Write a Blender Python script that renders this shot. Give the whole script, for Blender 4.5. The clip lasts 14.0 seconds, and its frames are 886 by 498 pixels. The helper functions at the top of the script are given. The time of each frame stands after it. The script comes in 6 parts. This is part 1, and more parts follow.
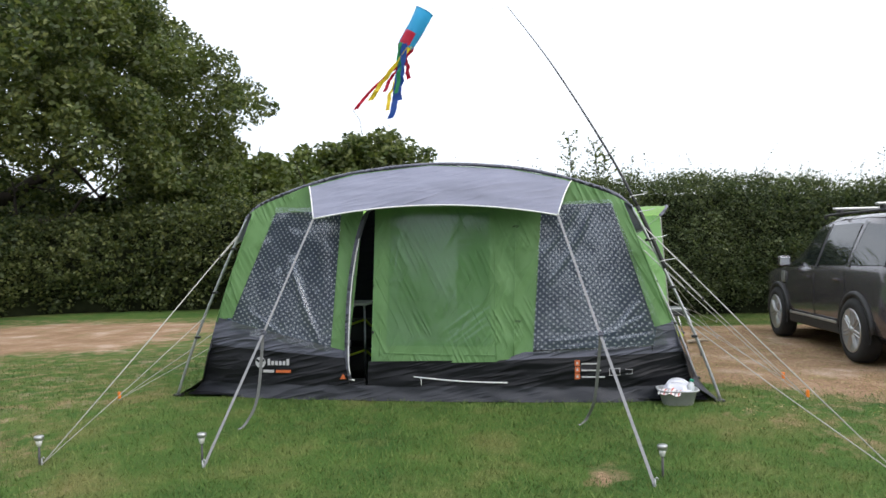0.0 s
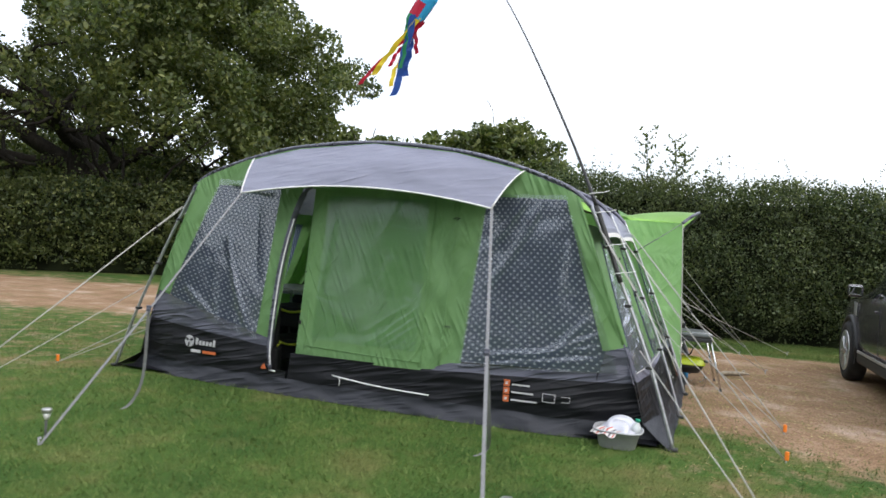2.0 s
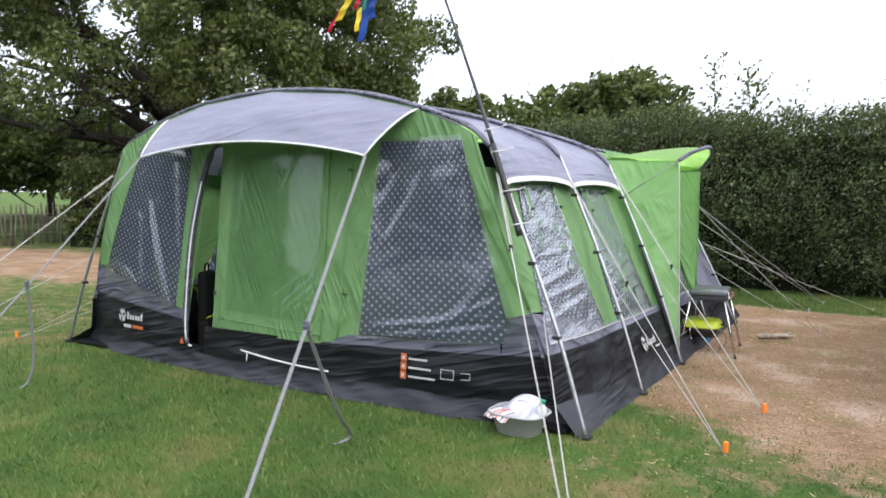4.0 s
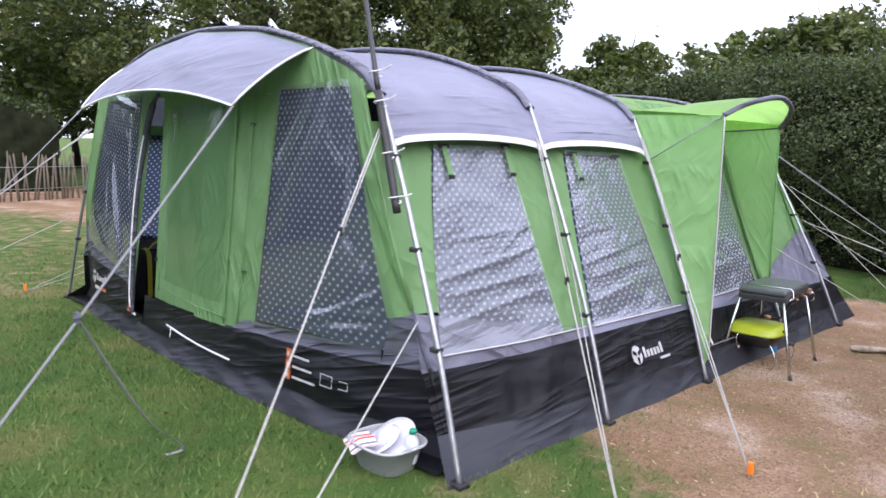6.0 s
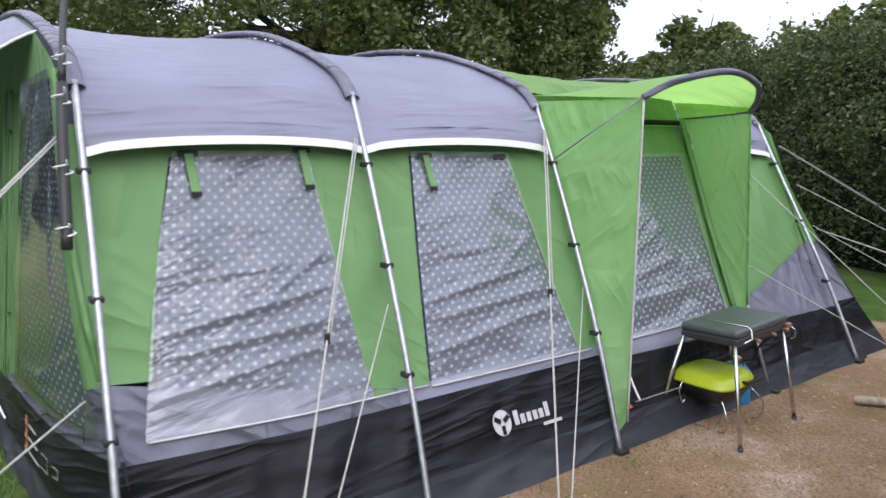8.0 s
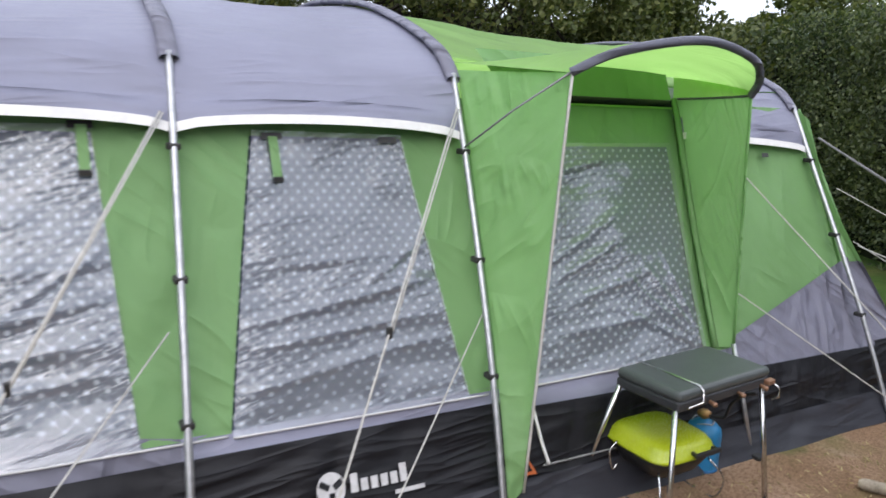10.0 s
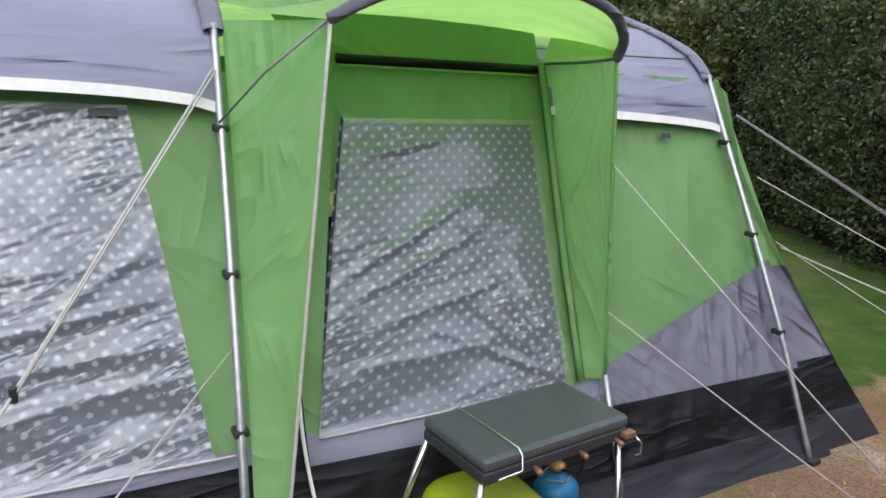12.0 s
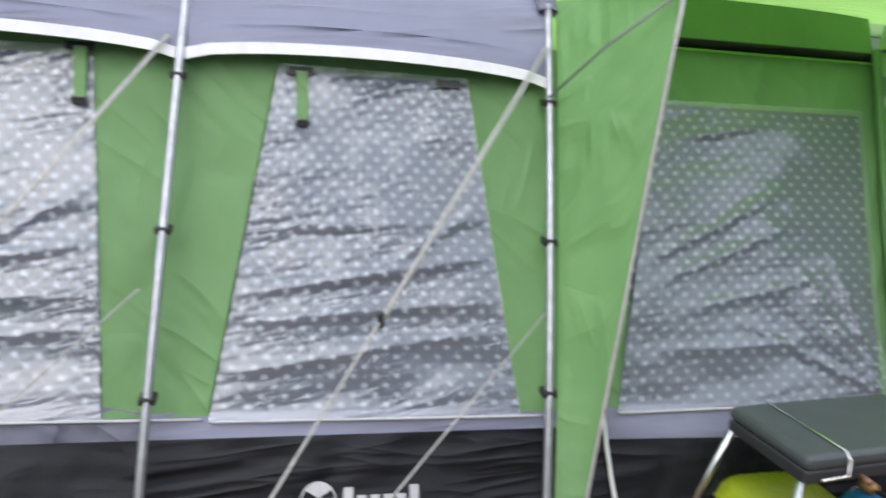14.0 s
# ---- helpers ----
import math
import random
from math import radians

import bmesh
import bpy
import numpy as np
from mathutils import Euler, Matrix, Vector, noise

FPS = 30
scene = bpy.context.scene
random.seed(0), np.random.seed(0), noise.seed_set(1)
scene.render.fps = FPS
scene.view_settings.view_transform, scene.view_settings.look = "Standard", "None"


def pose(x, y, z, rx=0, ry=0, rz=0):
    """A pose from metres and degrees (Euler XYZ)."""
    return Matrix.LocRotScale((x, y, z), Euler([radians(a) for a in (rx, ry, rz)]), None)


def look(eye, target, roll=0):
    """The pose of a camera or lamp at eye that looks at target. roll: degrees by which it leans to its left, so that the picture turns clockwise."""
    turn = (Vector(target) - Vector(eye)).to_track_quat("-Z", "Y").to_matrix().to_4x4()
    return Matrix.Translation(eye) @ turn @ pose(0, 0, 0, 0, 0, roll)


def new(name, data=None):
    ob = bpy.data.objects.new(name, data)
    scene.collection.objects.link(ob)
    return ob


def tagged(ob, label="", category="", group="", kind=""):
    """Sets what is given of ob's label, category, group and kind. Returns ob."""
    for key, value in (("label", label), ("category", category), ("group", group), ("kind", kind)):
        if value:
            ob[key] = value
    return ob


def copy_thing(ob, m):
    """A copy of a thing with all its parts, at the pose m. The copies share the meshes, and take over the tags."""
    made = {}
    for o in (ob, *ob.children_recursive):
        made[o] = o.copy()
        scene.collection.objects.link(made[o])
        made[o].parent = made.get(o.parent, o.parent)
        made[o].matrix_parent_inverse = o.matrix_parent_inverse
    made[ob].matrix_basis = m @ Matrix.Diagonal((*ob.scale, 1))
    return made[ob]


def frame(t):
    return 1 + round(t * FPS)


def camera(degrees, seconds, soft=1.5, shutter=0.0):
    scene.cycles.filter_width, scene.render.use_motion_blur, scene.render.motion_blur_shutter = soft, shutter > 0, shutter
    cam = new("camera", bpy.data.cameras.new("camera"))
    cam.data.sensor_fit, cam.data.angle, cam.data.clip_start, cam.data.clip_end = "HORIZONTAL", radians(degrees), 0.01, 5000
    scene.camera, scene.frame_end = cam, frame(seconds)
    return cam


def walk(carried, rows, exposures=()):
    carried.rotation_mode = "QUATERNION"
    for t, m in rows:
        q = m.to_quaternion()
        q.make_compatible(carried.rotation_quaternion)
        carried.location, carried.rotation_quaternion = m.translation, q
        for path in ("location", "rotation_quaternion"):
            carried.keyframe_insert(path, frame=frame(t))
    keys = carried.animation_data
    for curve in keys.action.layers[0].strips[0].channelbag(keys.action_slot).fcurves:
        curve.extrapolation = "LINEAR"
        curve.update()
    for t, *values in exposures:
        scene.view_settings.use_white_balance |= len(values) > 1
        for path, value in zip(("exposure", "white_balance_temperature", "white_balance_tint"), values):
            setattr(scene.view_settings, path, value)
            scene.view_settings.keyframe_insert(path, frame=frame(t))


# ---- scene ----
cam = camera(62.2, 14.0, shutter=0.4)
PATH = [
    (0, (0.566, -0.254, 1.375), (0.436, 1.742, 1.38), -1.2),
    (0.5, (0.872, -0.023, 1.353), (0.648, 1.964, 1.385), -0.1),
    (1, (1.296, 0.22, 1.394), (1.021, 2.198, 1.5), 0.0),
    (1.5, (1.754, 0.438, 1.392), (1.307, 2.388, 1.417), 1.5),
    (2, (2.21, 0.794, 1.403), (1.698, 2.727, 1.38), 3.8),
    (2.5, (2.639, 1.116, 1.41), (2.019, 3.017, 1.433), 3.1),
    (3, (2.988, 1.451, 1.375), (2.247, 3.309, 1.346), 1.8),
    (3.5, (3.294, 1.826, 1.411), (2.499, 3.66, 1.327), 0.3),
    (4, (3.629, 2.156, 1.409), (2.757, 3.95, 1.267), 0.7),
    (4.2, (3.733, 2.32, 1.416), (2.822, 4.09, 1.222), 0.8),
    (6.3, (4.563, 4.184, 1.513), (3.228, 5.647, 1.232), 2.0),
    (6.5, (4.635, 4.357, 1.534), (3.272, 5.79, 1.241), 2.2),
    (7, (4.695, 4.778, 1.54), (3.32, 6.193, 1.214), 2.0),
    (7.5, (4.727, 5.217, 1.54), (3.342, 6.625, 1.229), -0.2),
    (7.7, (4.746, 5.405, 1.53), (3.324, 6.781, 1.237), -0.6),
    (9.8, (4.764, 6.819, 1.631), (3.131, 7.889, 1.197), 3.5),
    (10, (4.711, 6.955, 1.647), (3.094, 8.059, 1.237), 2.6),
    (10.5, (4.669, 7.303, 1.638), (3.075, 8.435, 1.215), 4.9),
    (11, (4.604, 7.617, 1.632), (3.004, 8.72, 1.155), 3.7),
    (11.5, (4.494, 7.883, 1.626), (2.903, 8.992, 1.136), 3.6),
    (12, (4.502, 8.025, 1.639), (2.907, 9.132, 1.163), 3.2),
    (12.5, (4.536, 8.069, 1.61), (2.854, 9.028, 1.11), 2.5),
    (13, (4.549, 8.081, 1.584), (2.85, 8.96, 1.001), 1.4),
    (13.5, (4.504, 7.977, 1.559), (2.745, 8.721, 0.966), 3.3),
    (14, (4.449, 7.724, 1.503), (2.594, 8.303, 1.03), 4.0),
]
walk(cam, [(t, look(eye, target, roll)) for t, eye, target, roll in PATH], [
    (0.0, -0.05, 6500, 10), (1.0, -0.1, 6500, 10), (1.5, -0.27, 6500, 10), (2.0, -0.06, 6500, 10), (2.5, 0.06, 6480, 10), (3.5, 0.1, 6450, 10), (4.0, 0.28, 6380, 14),
    (6.5, 0.34, 6030, 23), (7.6, 0.09, 6150, 17), (10.0, -0.01, 6350, 14), (12.0, -0.07, 6350, 12), (13.0, -0.11, 6200, 12), (14.0, -0.06, 6250, 12)])
SKY = 1.95

# ---- light ----
world = bpy.data.worlds.new("overcast_sky")
scene.world = world
world.use_nodes = True
wn, wl = world.node_tree.nodes, world.node_tree.links
sky = wn.new("ShaderNodeTexSky")
sky.sky_type, sky.sun_disc = "NISHITA", False
sky.sun_elevation, sky.sun_rotation = radians(42), radians(122)
sky.air_density, sky.dust_density = 1.0, 4.0
coord = wn.new("ShaderNodeTexCoord")
cloud = wn.new("ShaderNodeTexNoise")
cloud.inputs["Scale"].default_value, cloud.inputs["Detail"].default_value = 2.2, 5
squash = wn.new("ShaderNodeMapping")
squash.inputs["Scale"].default_value = (1, 1, 4)
wl.new(coord.outputs["Generated"], squash.inputs["Vector"])
wl.new(squash.outputs[0], cloud.inputs["Vector"])
ramp = wn.new("ShaderNodeValToRGB")
ramp.color_ramp.elements[0].position, ramp.color_ramp.elements[0].color = 0.3, (0.76, 0.82, 0.92, 1)
ramp.color_ramp.elements[1].position, ramp.color_ramp.elements[1].color = 0.62, (0.95, 0.98, 1.03, 1)
wl.new(cloud.outputs["Fac"], ramp.inputs[0])
clear, clouds, both = wn.new("ShaderNodeBackground"), wn.new("ShaderNodeBackground"), wn.new("ShaderNodeAddShader")
clear.inputs["Strength"].default_value = 0.05
clouds.inputs["Strength"].default_value = SKY
wl.new(sky.outputs[0], clear.inputs["Color"])
# an overcast sky is brighter overhead than at the horizon
split, lift = wn.new("ShaderNodeSeparateXYZ"), wn.new("ShaderNodeMapRange")
lift.inputs["To Min"].default_value, lift.inputs["To Max"].default_value = 0.58, 1.0
wl.new(coord.outputs["Generated"], split.inputs[0])
wl.new(split.outputs["Z"], lift.inputs["Value"])
dome = wn.new("ShaderNodeMix")
dome.data_type, dome.blend_type = "RGBA", "MULTIPLY"
dome.inputs[0].default_value = 1.0
wl.new(ramp.outputs[0], dome.inputs[6])
wl.new(lift.outputs[0], dome.inputs[7])
wl.new(dome.outputs[2], clouds.inputs["Color"])
wl.new(clear.outputs[0], both.inputs[0])
wl.new(clouds.outputs[0], both.inputs[1])
wl.new(both.outputs[0], wn["World Output"].inputs["Surface"])
sun = new("sun", bpy.data.lights.new("sun", "SUN"))
sun.data.energy, sun.data.angle, sun.data.color = 1.3, radians(60), (1.0, 0.98, 0.95)
sun.matrix_world = look((30, -12, 32), (0, 8, 0))


# ---- materials ----
class Mat:
    """A small wrapper for node materials."""
    def __init__(self, name):
        self.m = bpy.data.materials.new(name)
        self.m.use_nodes = True
        self.n, self.l = self.m.node_tree.nodes, self.m.node_tree.links
        self.b = self.n["Principled BSDF"]
        self.out = self.n["Material Output"]

    def add(self, kind):
        return self.n.new(kind)

    def wire(self, a, b):
        self.l.new(a, b)

    def coords(self, kind="Object", scale=(1, 1, 1), rot=(0, 0, 0)):
        c, m = self.add("ShaderNodeTexCoord"), self.add("ShaderNodeMapping")
        m.inputs["Scale"].default_value, m.inputs["Rotation"].default_value = scale, rot
        self.wire(c.outputs[kind], m.inputs["Vector"])
        return m.outputs[0]

    def turned(self, kind, rot, scale):
        """Coordinates turned first and stretched after, for patterns that run on a slant."""
        m = self.add("ShaderNodeMapping")
        m.inputs["Scale"].default_value = scale
        self.wire(self.coords(kind, (1, 1, 1), rot), m.inputs["Vector"])
        return m.outputs[0]

    def noise(self, scale, detail=4, vec=None, rough=0.55):
        t = self.add("ShaderNodeTexNoise")
        t.inputs["Scale"].default_value, t.inputs["Detail"].default_value, t.inputs["Roughness"].default_value = scale, detail, rough
        if vec is not None:
            self.wire(vec, t.inputs["Vector"])
        return t.outputs["Fac"]

    def ramp(self, fac, stops):
        r = self.add("ShaderNodeValToRGB")
        e = r.color_ramp.elements
        while len(e) < len(stops):
            e.new(0.5)
        for el, (p, c) in zip(e, stops):
            el.position, el.color = p, (*c, 1) if len(c) == 3 else c
        self.wire(fac, r.inputs[0])
        return r.outputs[0]

    def mix(self, fac, a, b, blend="MIX"):
        x = self.add("ShaderNodeMix")
        x.data_type, x.blend_type = "RGBA", blend
        for sock, v in ((x.inputs[0], fac), (x.inputs[6], a), (x.inputs[7], b)):
            if hasattr(v, "is_linked"):
                self.wire(v, sock)
            elif isinstance(v, (int, float)):
                sock.default_value = v
            else:
                sock.default_value = (*v, 1)
        return x.outputs[2]

    def math(self, op, a, b=0.0):
        x = self.add("ShaderNodeMath")
        x.operation = op
        for sock, v in ((x.inputs[0], a), (x.inputs[1], b)):
            if isinstance(v, (int, float)):
                sock.default_value = v
            else:
                self.wire(v, sock)
        return x.outputs[0]

    def bump(self, height, strength, dist=0.01):
        b = self.add("ShaderNodeBump")
        b.inputs["Strength"].default_value, b.inputs["Distance"].default_value = strength, dist
        self.wire(height, b.inputs["Height"])
        self.wire(b.outputs[0], self.b.inputs["Normal"])
        return b.outputs[0]

    def set(self, colour=None, rough=None, metal=None, spec=None):
        if colour is not None:
            if hasattr(colour, "is_linked"):
                self.wire(colour, self.b.inputs["Base Color"])
            else:
                self.b.inputs["Base Color"].default_value = (*colour, 1)
        if rough is not None:
            self.b.inputs["Roughness"].default_value = rough
        if metal is not None:
            self.b.inputs["Metallic"].default_value = metal
        if spec is not None:
            self.b.inputs["Specular IOR Level"].default_value = spec
        return self


def shade(c, k):
    return tuple(min(1, x * k) for x in c)


def fabric(name, colour, rough=0.5, through_light=0.25, wrinkle=0.5, spec=0.4, folds=0.22, level=False):
    """Coated tent cloth: fine weave, soft creases, some light passing through."""
    m = Mat(name)
    v = m.coords("Object")
    big, fine = m.noise(1.7, 3, v), m.noise(9, 4, v)
    col = m.mix(m.ramp(big, [(0.3, (0, 0, 0)), (0.7, (1, 1, 1))]), shade(colour, 0.90), shade(colour, 1.08))
    col = m.mix(m.math("MULTIPLY", fine, 0.25), col, shade(colour, 0.78))
    m.set(col, rough, 0, spec)
    # creases run diagonally and along the panels
    c1 = m.noise(1.0, 1, m.turned("Object", (0.10, 0.12, 0.2) if level else (0.8, 0.7, 0.2), (1.0, 1.0, 4.5)))
    c2 = m.noise(1.0, 0.5, m.turned("Object", (0.04, -0.10, 0.1) if level else (-0.9, -0.8, 0.1), (1.2, 1.2, 6.0)))
    weave = m.noise(420, 1, v)
    h = m.math("ADD", m.math("ADD", c1, c2), m.math("MULTIPLY", weave, 0.03))
    # sharp pulled folds, in patches, running two ways
    for k, turn in ((0, (0.08, 0.12, 0.0)), (1, (-0.10, 0.22, 0.2))) if level else ((0, (0.95, 0.85, 0.0)), (1, (-0.75, -0.95, 0.2))):
        n = m.noise(1.0, 1.5, m.turned("Object", turn, (1.6 - 0.5 * k, 1.6 - 0.5 * k, 9 + 5 * k)), 0.5)
        line = m.math("SUBTRACT", 1.0, m.math("ABSOLUTE", m.math("MULTIPLY", m.math("SUBTRACT", n, 0.5), 5.0), 0.0))
        line = m.math("POWER", m.math("MAXIMUM", line, 0.0), 1.6)
        mask = m.ramp(m.noise(1.6 + k, 2, m.coords("Object", (1, 1, 1.5), (0.3 * k, 0.9, 0.2))), [(0.40, (0.05, 0.05, 0.05)), (0.62, (1, 1, 1))])
        h = m.math("ADD", h, m.math("MULTIPLY", m.math("MULTIPLY", line, mask), folds))
    nrm = m.bump(h, wrinkle, 0.05)
    if through_light > 0:
        t, x = m.add("ShaderNodeBsdfTranslucent"), m.add("ShaderNodeMixShader")
        m.wire(m.mix(1.0, col, (1.0, 1.0, 0.85), "MULTIPLY"), t.inputs["Color"])
        m.wire(nrm, t.inputs["Normal"])
        x.inputs[0].default_value = through_light
        m.wire(m.b.outputs[0], x.inputs[1])
        m.wire(t.outputs[0], x.inputs[2])
        m.wire(x.outputs[0], m.out.inputs["Surface"])
    return m.m


def plain(name, colour, rough=0.5, metal=0.0, vary=0.15, scale=14, bump=0.1, spec=0.5):
    """Painted, plastic or metal surface with slight wear."""
    m = Mat(name)
    v = m.coords("Object")
    a, b = m.noise(scale, 5, v), m.noise(scale * 7, 3, v)
    col = m.mix(m.ramp(a, [(0.35, (0, 0, 0)), (0.7, (1, 1, 1))]), shade(colour, 1 - vary), shade(colour, 1 + vary))
    m.set(col, rough, metal, spec)
    rr = m.add("ShaderNodeMapRange")
    rr.inputs["To Min"].default_value, rr.inputs["To Max"].default_value = max(0.03, rough - 0.1), min(1, rough + 0.12)
    m.wire(b, rr.inputs["Value"])
    m.wire(rr.outputs[0], m.b.inputs["Roughness"])
    if bump:
        m.bump(b, bump, 0.003)
    return m.m


def dotted(name, base, dot):
    """Curtain cloth printed with staggered pale dots."""
    m = Mat(name)
    v = m.coords("UV", (1, 1, 1), (0, 0, radians(45)))
    vor = m.add("ShaderNodeTexVoronoi")
    vor.voronoi_dimensions = "2D"
    vor.inputs["Scale"].default_value, vor.inputs["Randomness"].default_value = 1 / 0.040, 0.0
    m.wire(v, vor.inputs["Vector"])
    f = m.ramp(vor.outputs["Distance"], [(0.16, (1, 1, 1)), (0.24, (0, 0, 0))])
    n = m.noise(3, 4, m.coords("UV"))
    col = m.mix(f, m.mix(n, shade(base, 0.75), shade(base, 1.25)), dot)
    m.set(col, 0.8, 0, 0.2)
    m.bump(m.noise(1, 3, m.coords("UV", (14, 1.5, 1))), 0.35, 0.03)
    t, x = m.add("ShaderNodeBsdfTranslucent"), m.add("ShaderNodeMixShader")
    m.wire(m.mix(1.0, col, (1.6, 1.6, 1.6), "MULTIPLY"), t.inputs["Color"])
    x.inputs[0].default_value = 0.5
    m.wire(m.b.outputs[0], x.inputs[1])
    m.wire(t.outputs[0], x.inputs[2])
    m.wire(x.outputs[0], m.out.inputs["Surface"])
    return m.m


def vinyl(name, haze=0.05, crease=1.0, flow=(2.0, 9.0, 1), rot=0.5, tint=(0.92, 0.95, 0.98), gloss=1.9):
    """Clear window film, creased, that mirrors the sky."""
    m = Mat(name)
    uv = m.turned("UV", (0, 0, rot), flow)
    n1 = m.noise(1.0, 3, uv, 0.6)
    n2 = m.noise(2.6, 4, m.turned("UV", (0, 0, rot - 0.25), flow), 0.6)
    area = m.ramp(m.noise(1.3, 2, m.coords("UV", (1, 1.6, 1))), [(0.36, (0.12, 0.12, 0.12)), (0.62, (1, 1, 1))])
    h = m.math("MULTIPLY", m.math("ADD", n1, m.math("MULTIPLY", n2, 0.35)), area)
    nrm = m.bump(h, crease, 0.05)
    gl = m.add("ShaderNodeBsdfGlossy")
    gl.inputs["Roughness"].default_value = 0.09
    gl.inputs["Color"].default_value = (0.92, 0.96, 1.0, 1)
    tr = m.add("ShaderNodeBsdfTransparent")
    tr.inputs["Color"].default_value = (*tint, 1)
    hz = m.add("ShaderNodeBsdfDiffuse")
    hz.inputs["Color"].default_value = (0.8, 0.82, 0.86, 1)
    fr = m.add("ShaderNodeFresnel")
    fr.inputs["IOR"].default_value = 1.62
    m.wire(nrm, gl.inputs["Normal"])
    m.wire(nrm, fr.inputs["Normal"])
    a, b = m.add("ShaderNodeMixShader"), m.add("ShaderNodeMixShader")
    a.inputs[0].default_value = haze
    m.wire(tr.outputs[0], a.inputs[1])
    m.wire(hz.outputs[0], a.inputs[2])
    m.wire(m.math("MINIMUM", m.math("MULTIPLY", fr.outputs[0], gloss), 0.74), b.inputs[0])
    m.wire(a.outputs[0], b.inputs[1])
    m.wire(gl.outputs[0], b.inputs[2])
    m.wire(b.outputs[0], m.out.inputs["Surface"])
    return m.m


def foliage(name, dark, mid, light, gloss=0.35):
    m = Mat(name)
    g = m.add("ShaderNodeNewGeometry")
    col = m.ramp(g.outputs["Random Per Island"], [(0.0, dark), (0.55, mid), (1.0, light)])
    patch = m.noise(0.5, 4, m.coords("Object"))
    col = m.mix(m.ramp(patch, [(0.35, (0, 0, 0)), (0.7, (0.7, 0.7, 0.7))]), col, m.mix(0.5, col, light))
    m.set(col, 0.5, 0, gloss)
    t, x = m.add("ShaderNodeBsdfTranslucent"), m.add("ShaderNodeMixShader")
    m.wire(m.mix(1.0, col, (1.3, 1.4, 0.6), "MULTIPLY"), t.inputs["Color"])
    x.inputs[0].default_value = 0.3
    m.wire(m.b.outputs[0], x.inputs[1])
    m.wire(t.outputs[0], x.inputs[2])
    m.wire(x.outputs[0], m.out.inputs["Surface"])
    return m.m


def bark_mat(name, colour):
    m = Mat(name)
    v = m.coords("Object", (6, 6, 1.2))
    a = m.noise(1.6, 6, v, 0.7)
    m.set(m.ramp(a, [(0.3, shade(colour, 0.5)), (0.7, shade(colour, 1.4))]), 0.9, 0, 0.2)
    m.bump(a, 0.8, 0.05)
    return m.m


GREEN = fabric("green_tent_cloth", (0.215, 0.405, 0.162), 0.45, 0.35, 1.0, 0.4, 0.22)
# light green, paled further: the porch roof's sheen is put into the colour
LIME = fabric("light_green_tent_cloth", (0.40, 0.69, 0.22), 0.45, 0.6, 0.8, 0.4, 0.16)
GREY = fabric("mid_grey_tent_cloth", (0.243, 0.250, 0.335), 0.40, 0.14, 1.1, 0.4, 0.16, True)
# GREEN made lighter: light from behind the wings is put into the colour
WING = fabric("backlit_porch_wing_cloth", (0.31, 0.575, 0.235), 0.42, 0.5, 1.0, 0.45, 0.30)
DGREY = fabric("dark_grey_tent_cloth", (0.100, 0.104, 0.138), 0.40, 0.03, 1.4, 0.4, 0.28, True)
GREY_LOW = fabric("grey_lower_tent_cloth", (0.17, 0.172, 0.225), 0.42, 0.03, 1.6, 0.4, 0.42)
BLACK = fabric("charcoal_tent_cloth", (0.0095, 0.010, 0.013), 0.40, 0.0, 1.0, 0.24, 0.22, True)
FLAP = fabric("charcoal_mud_flap_cloth", (0.029, 0.031, 0.040), 0.42, 0.0, 0.9, 0.38, 0.16, True)
CURTAIN = dotted("dotted_grey_curtain_cloth", (0.072, 0.092, 0.142), (0.44, 0.49, 0.57))
VINYL = vinyl("clear_window_film", 0.03, 0.22, (0.8, 4.5, 1), 0.9, (0.92, 0.95, 0.98), 1.65)
VINYL_SIDE = vinyl("clear_side_window_film", 0.12, 0.80, (1.1, 10.5, 1), -0.20, (0.92, 0.95, 0.98), 1.9)
WHITE = plain("white_piping", (0.75, 0.75, 0.75), 0.6, 0, 0.06, 20)
STEEL = plain("galvanised_pole_steel", (0.43, 0.44, 0.46), 0.42, 0.85, 0.15, 30)
CHROME = plain("chromed_leg_steel", (0.6, 0.6, 0.6), 0.2, 1.0, 0.08, 30)
BLACKPLASTIC = plain("black_plastic", (0.02, 0.02, 0.02), 0.45, 0, 0.2)
CORD = plain("grey_guy_cord", (0.42, 0.41, 0.38), 0.8, 0, 0.12, 60)
STRAP = plain("grey_webbing_strap", (0.21, 0.21, 0.22), 0.7, 0, 0.12, 60)
ORANGE = plain("orange_plastic", (0.85, 0.22, 0.02), 0.4, 0, 0.1)
PRINT_WHITE = plain("white_print", (0.46, 0.46, 0.47), 0.6, 0, 0.1, 40)
PRINT_ORANGE = plain("orange_print", (0.50, 0.12, 0.03), 0.6, 0, 0.1, 40)


# ---- mesh tools ----
def lerp(a, b, f):
    return a + (b - a) * f


def smooth_line(pts, n):
    """Points along a smooth curve through pts."""
    pts = [Vector(p) for p in pts]
    out = []
    for i in range(len(pts) - 1):
        p0, p1, p2, p3 = pts[max(i - 1, 0)], pts[i], pts[i + 1], pts[min(i + 2, len(pts) - 1)]
        for k in range(n):
            t = k / n
            out.append(0.5 * (2 * p1 + (p2 - p0) * t + (2 * p0 - 5 * p1 + 4 * p2 - p3) * t * t + (3 * p1 - p0 - 3 * p2 + p3) * t ** 3))
    out.append(pts[-1])
    return out


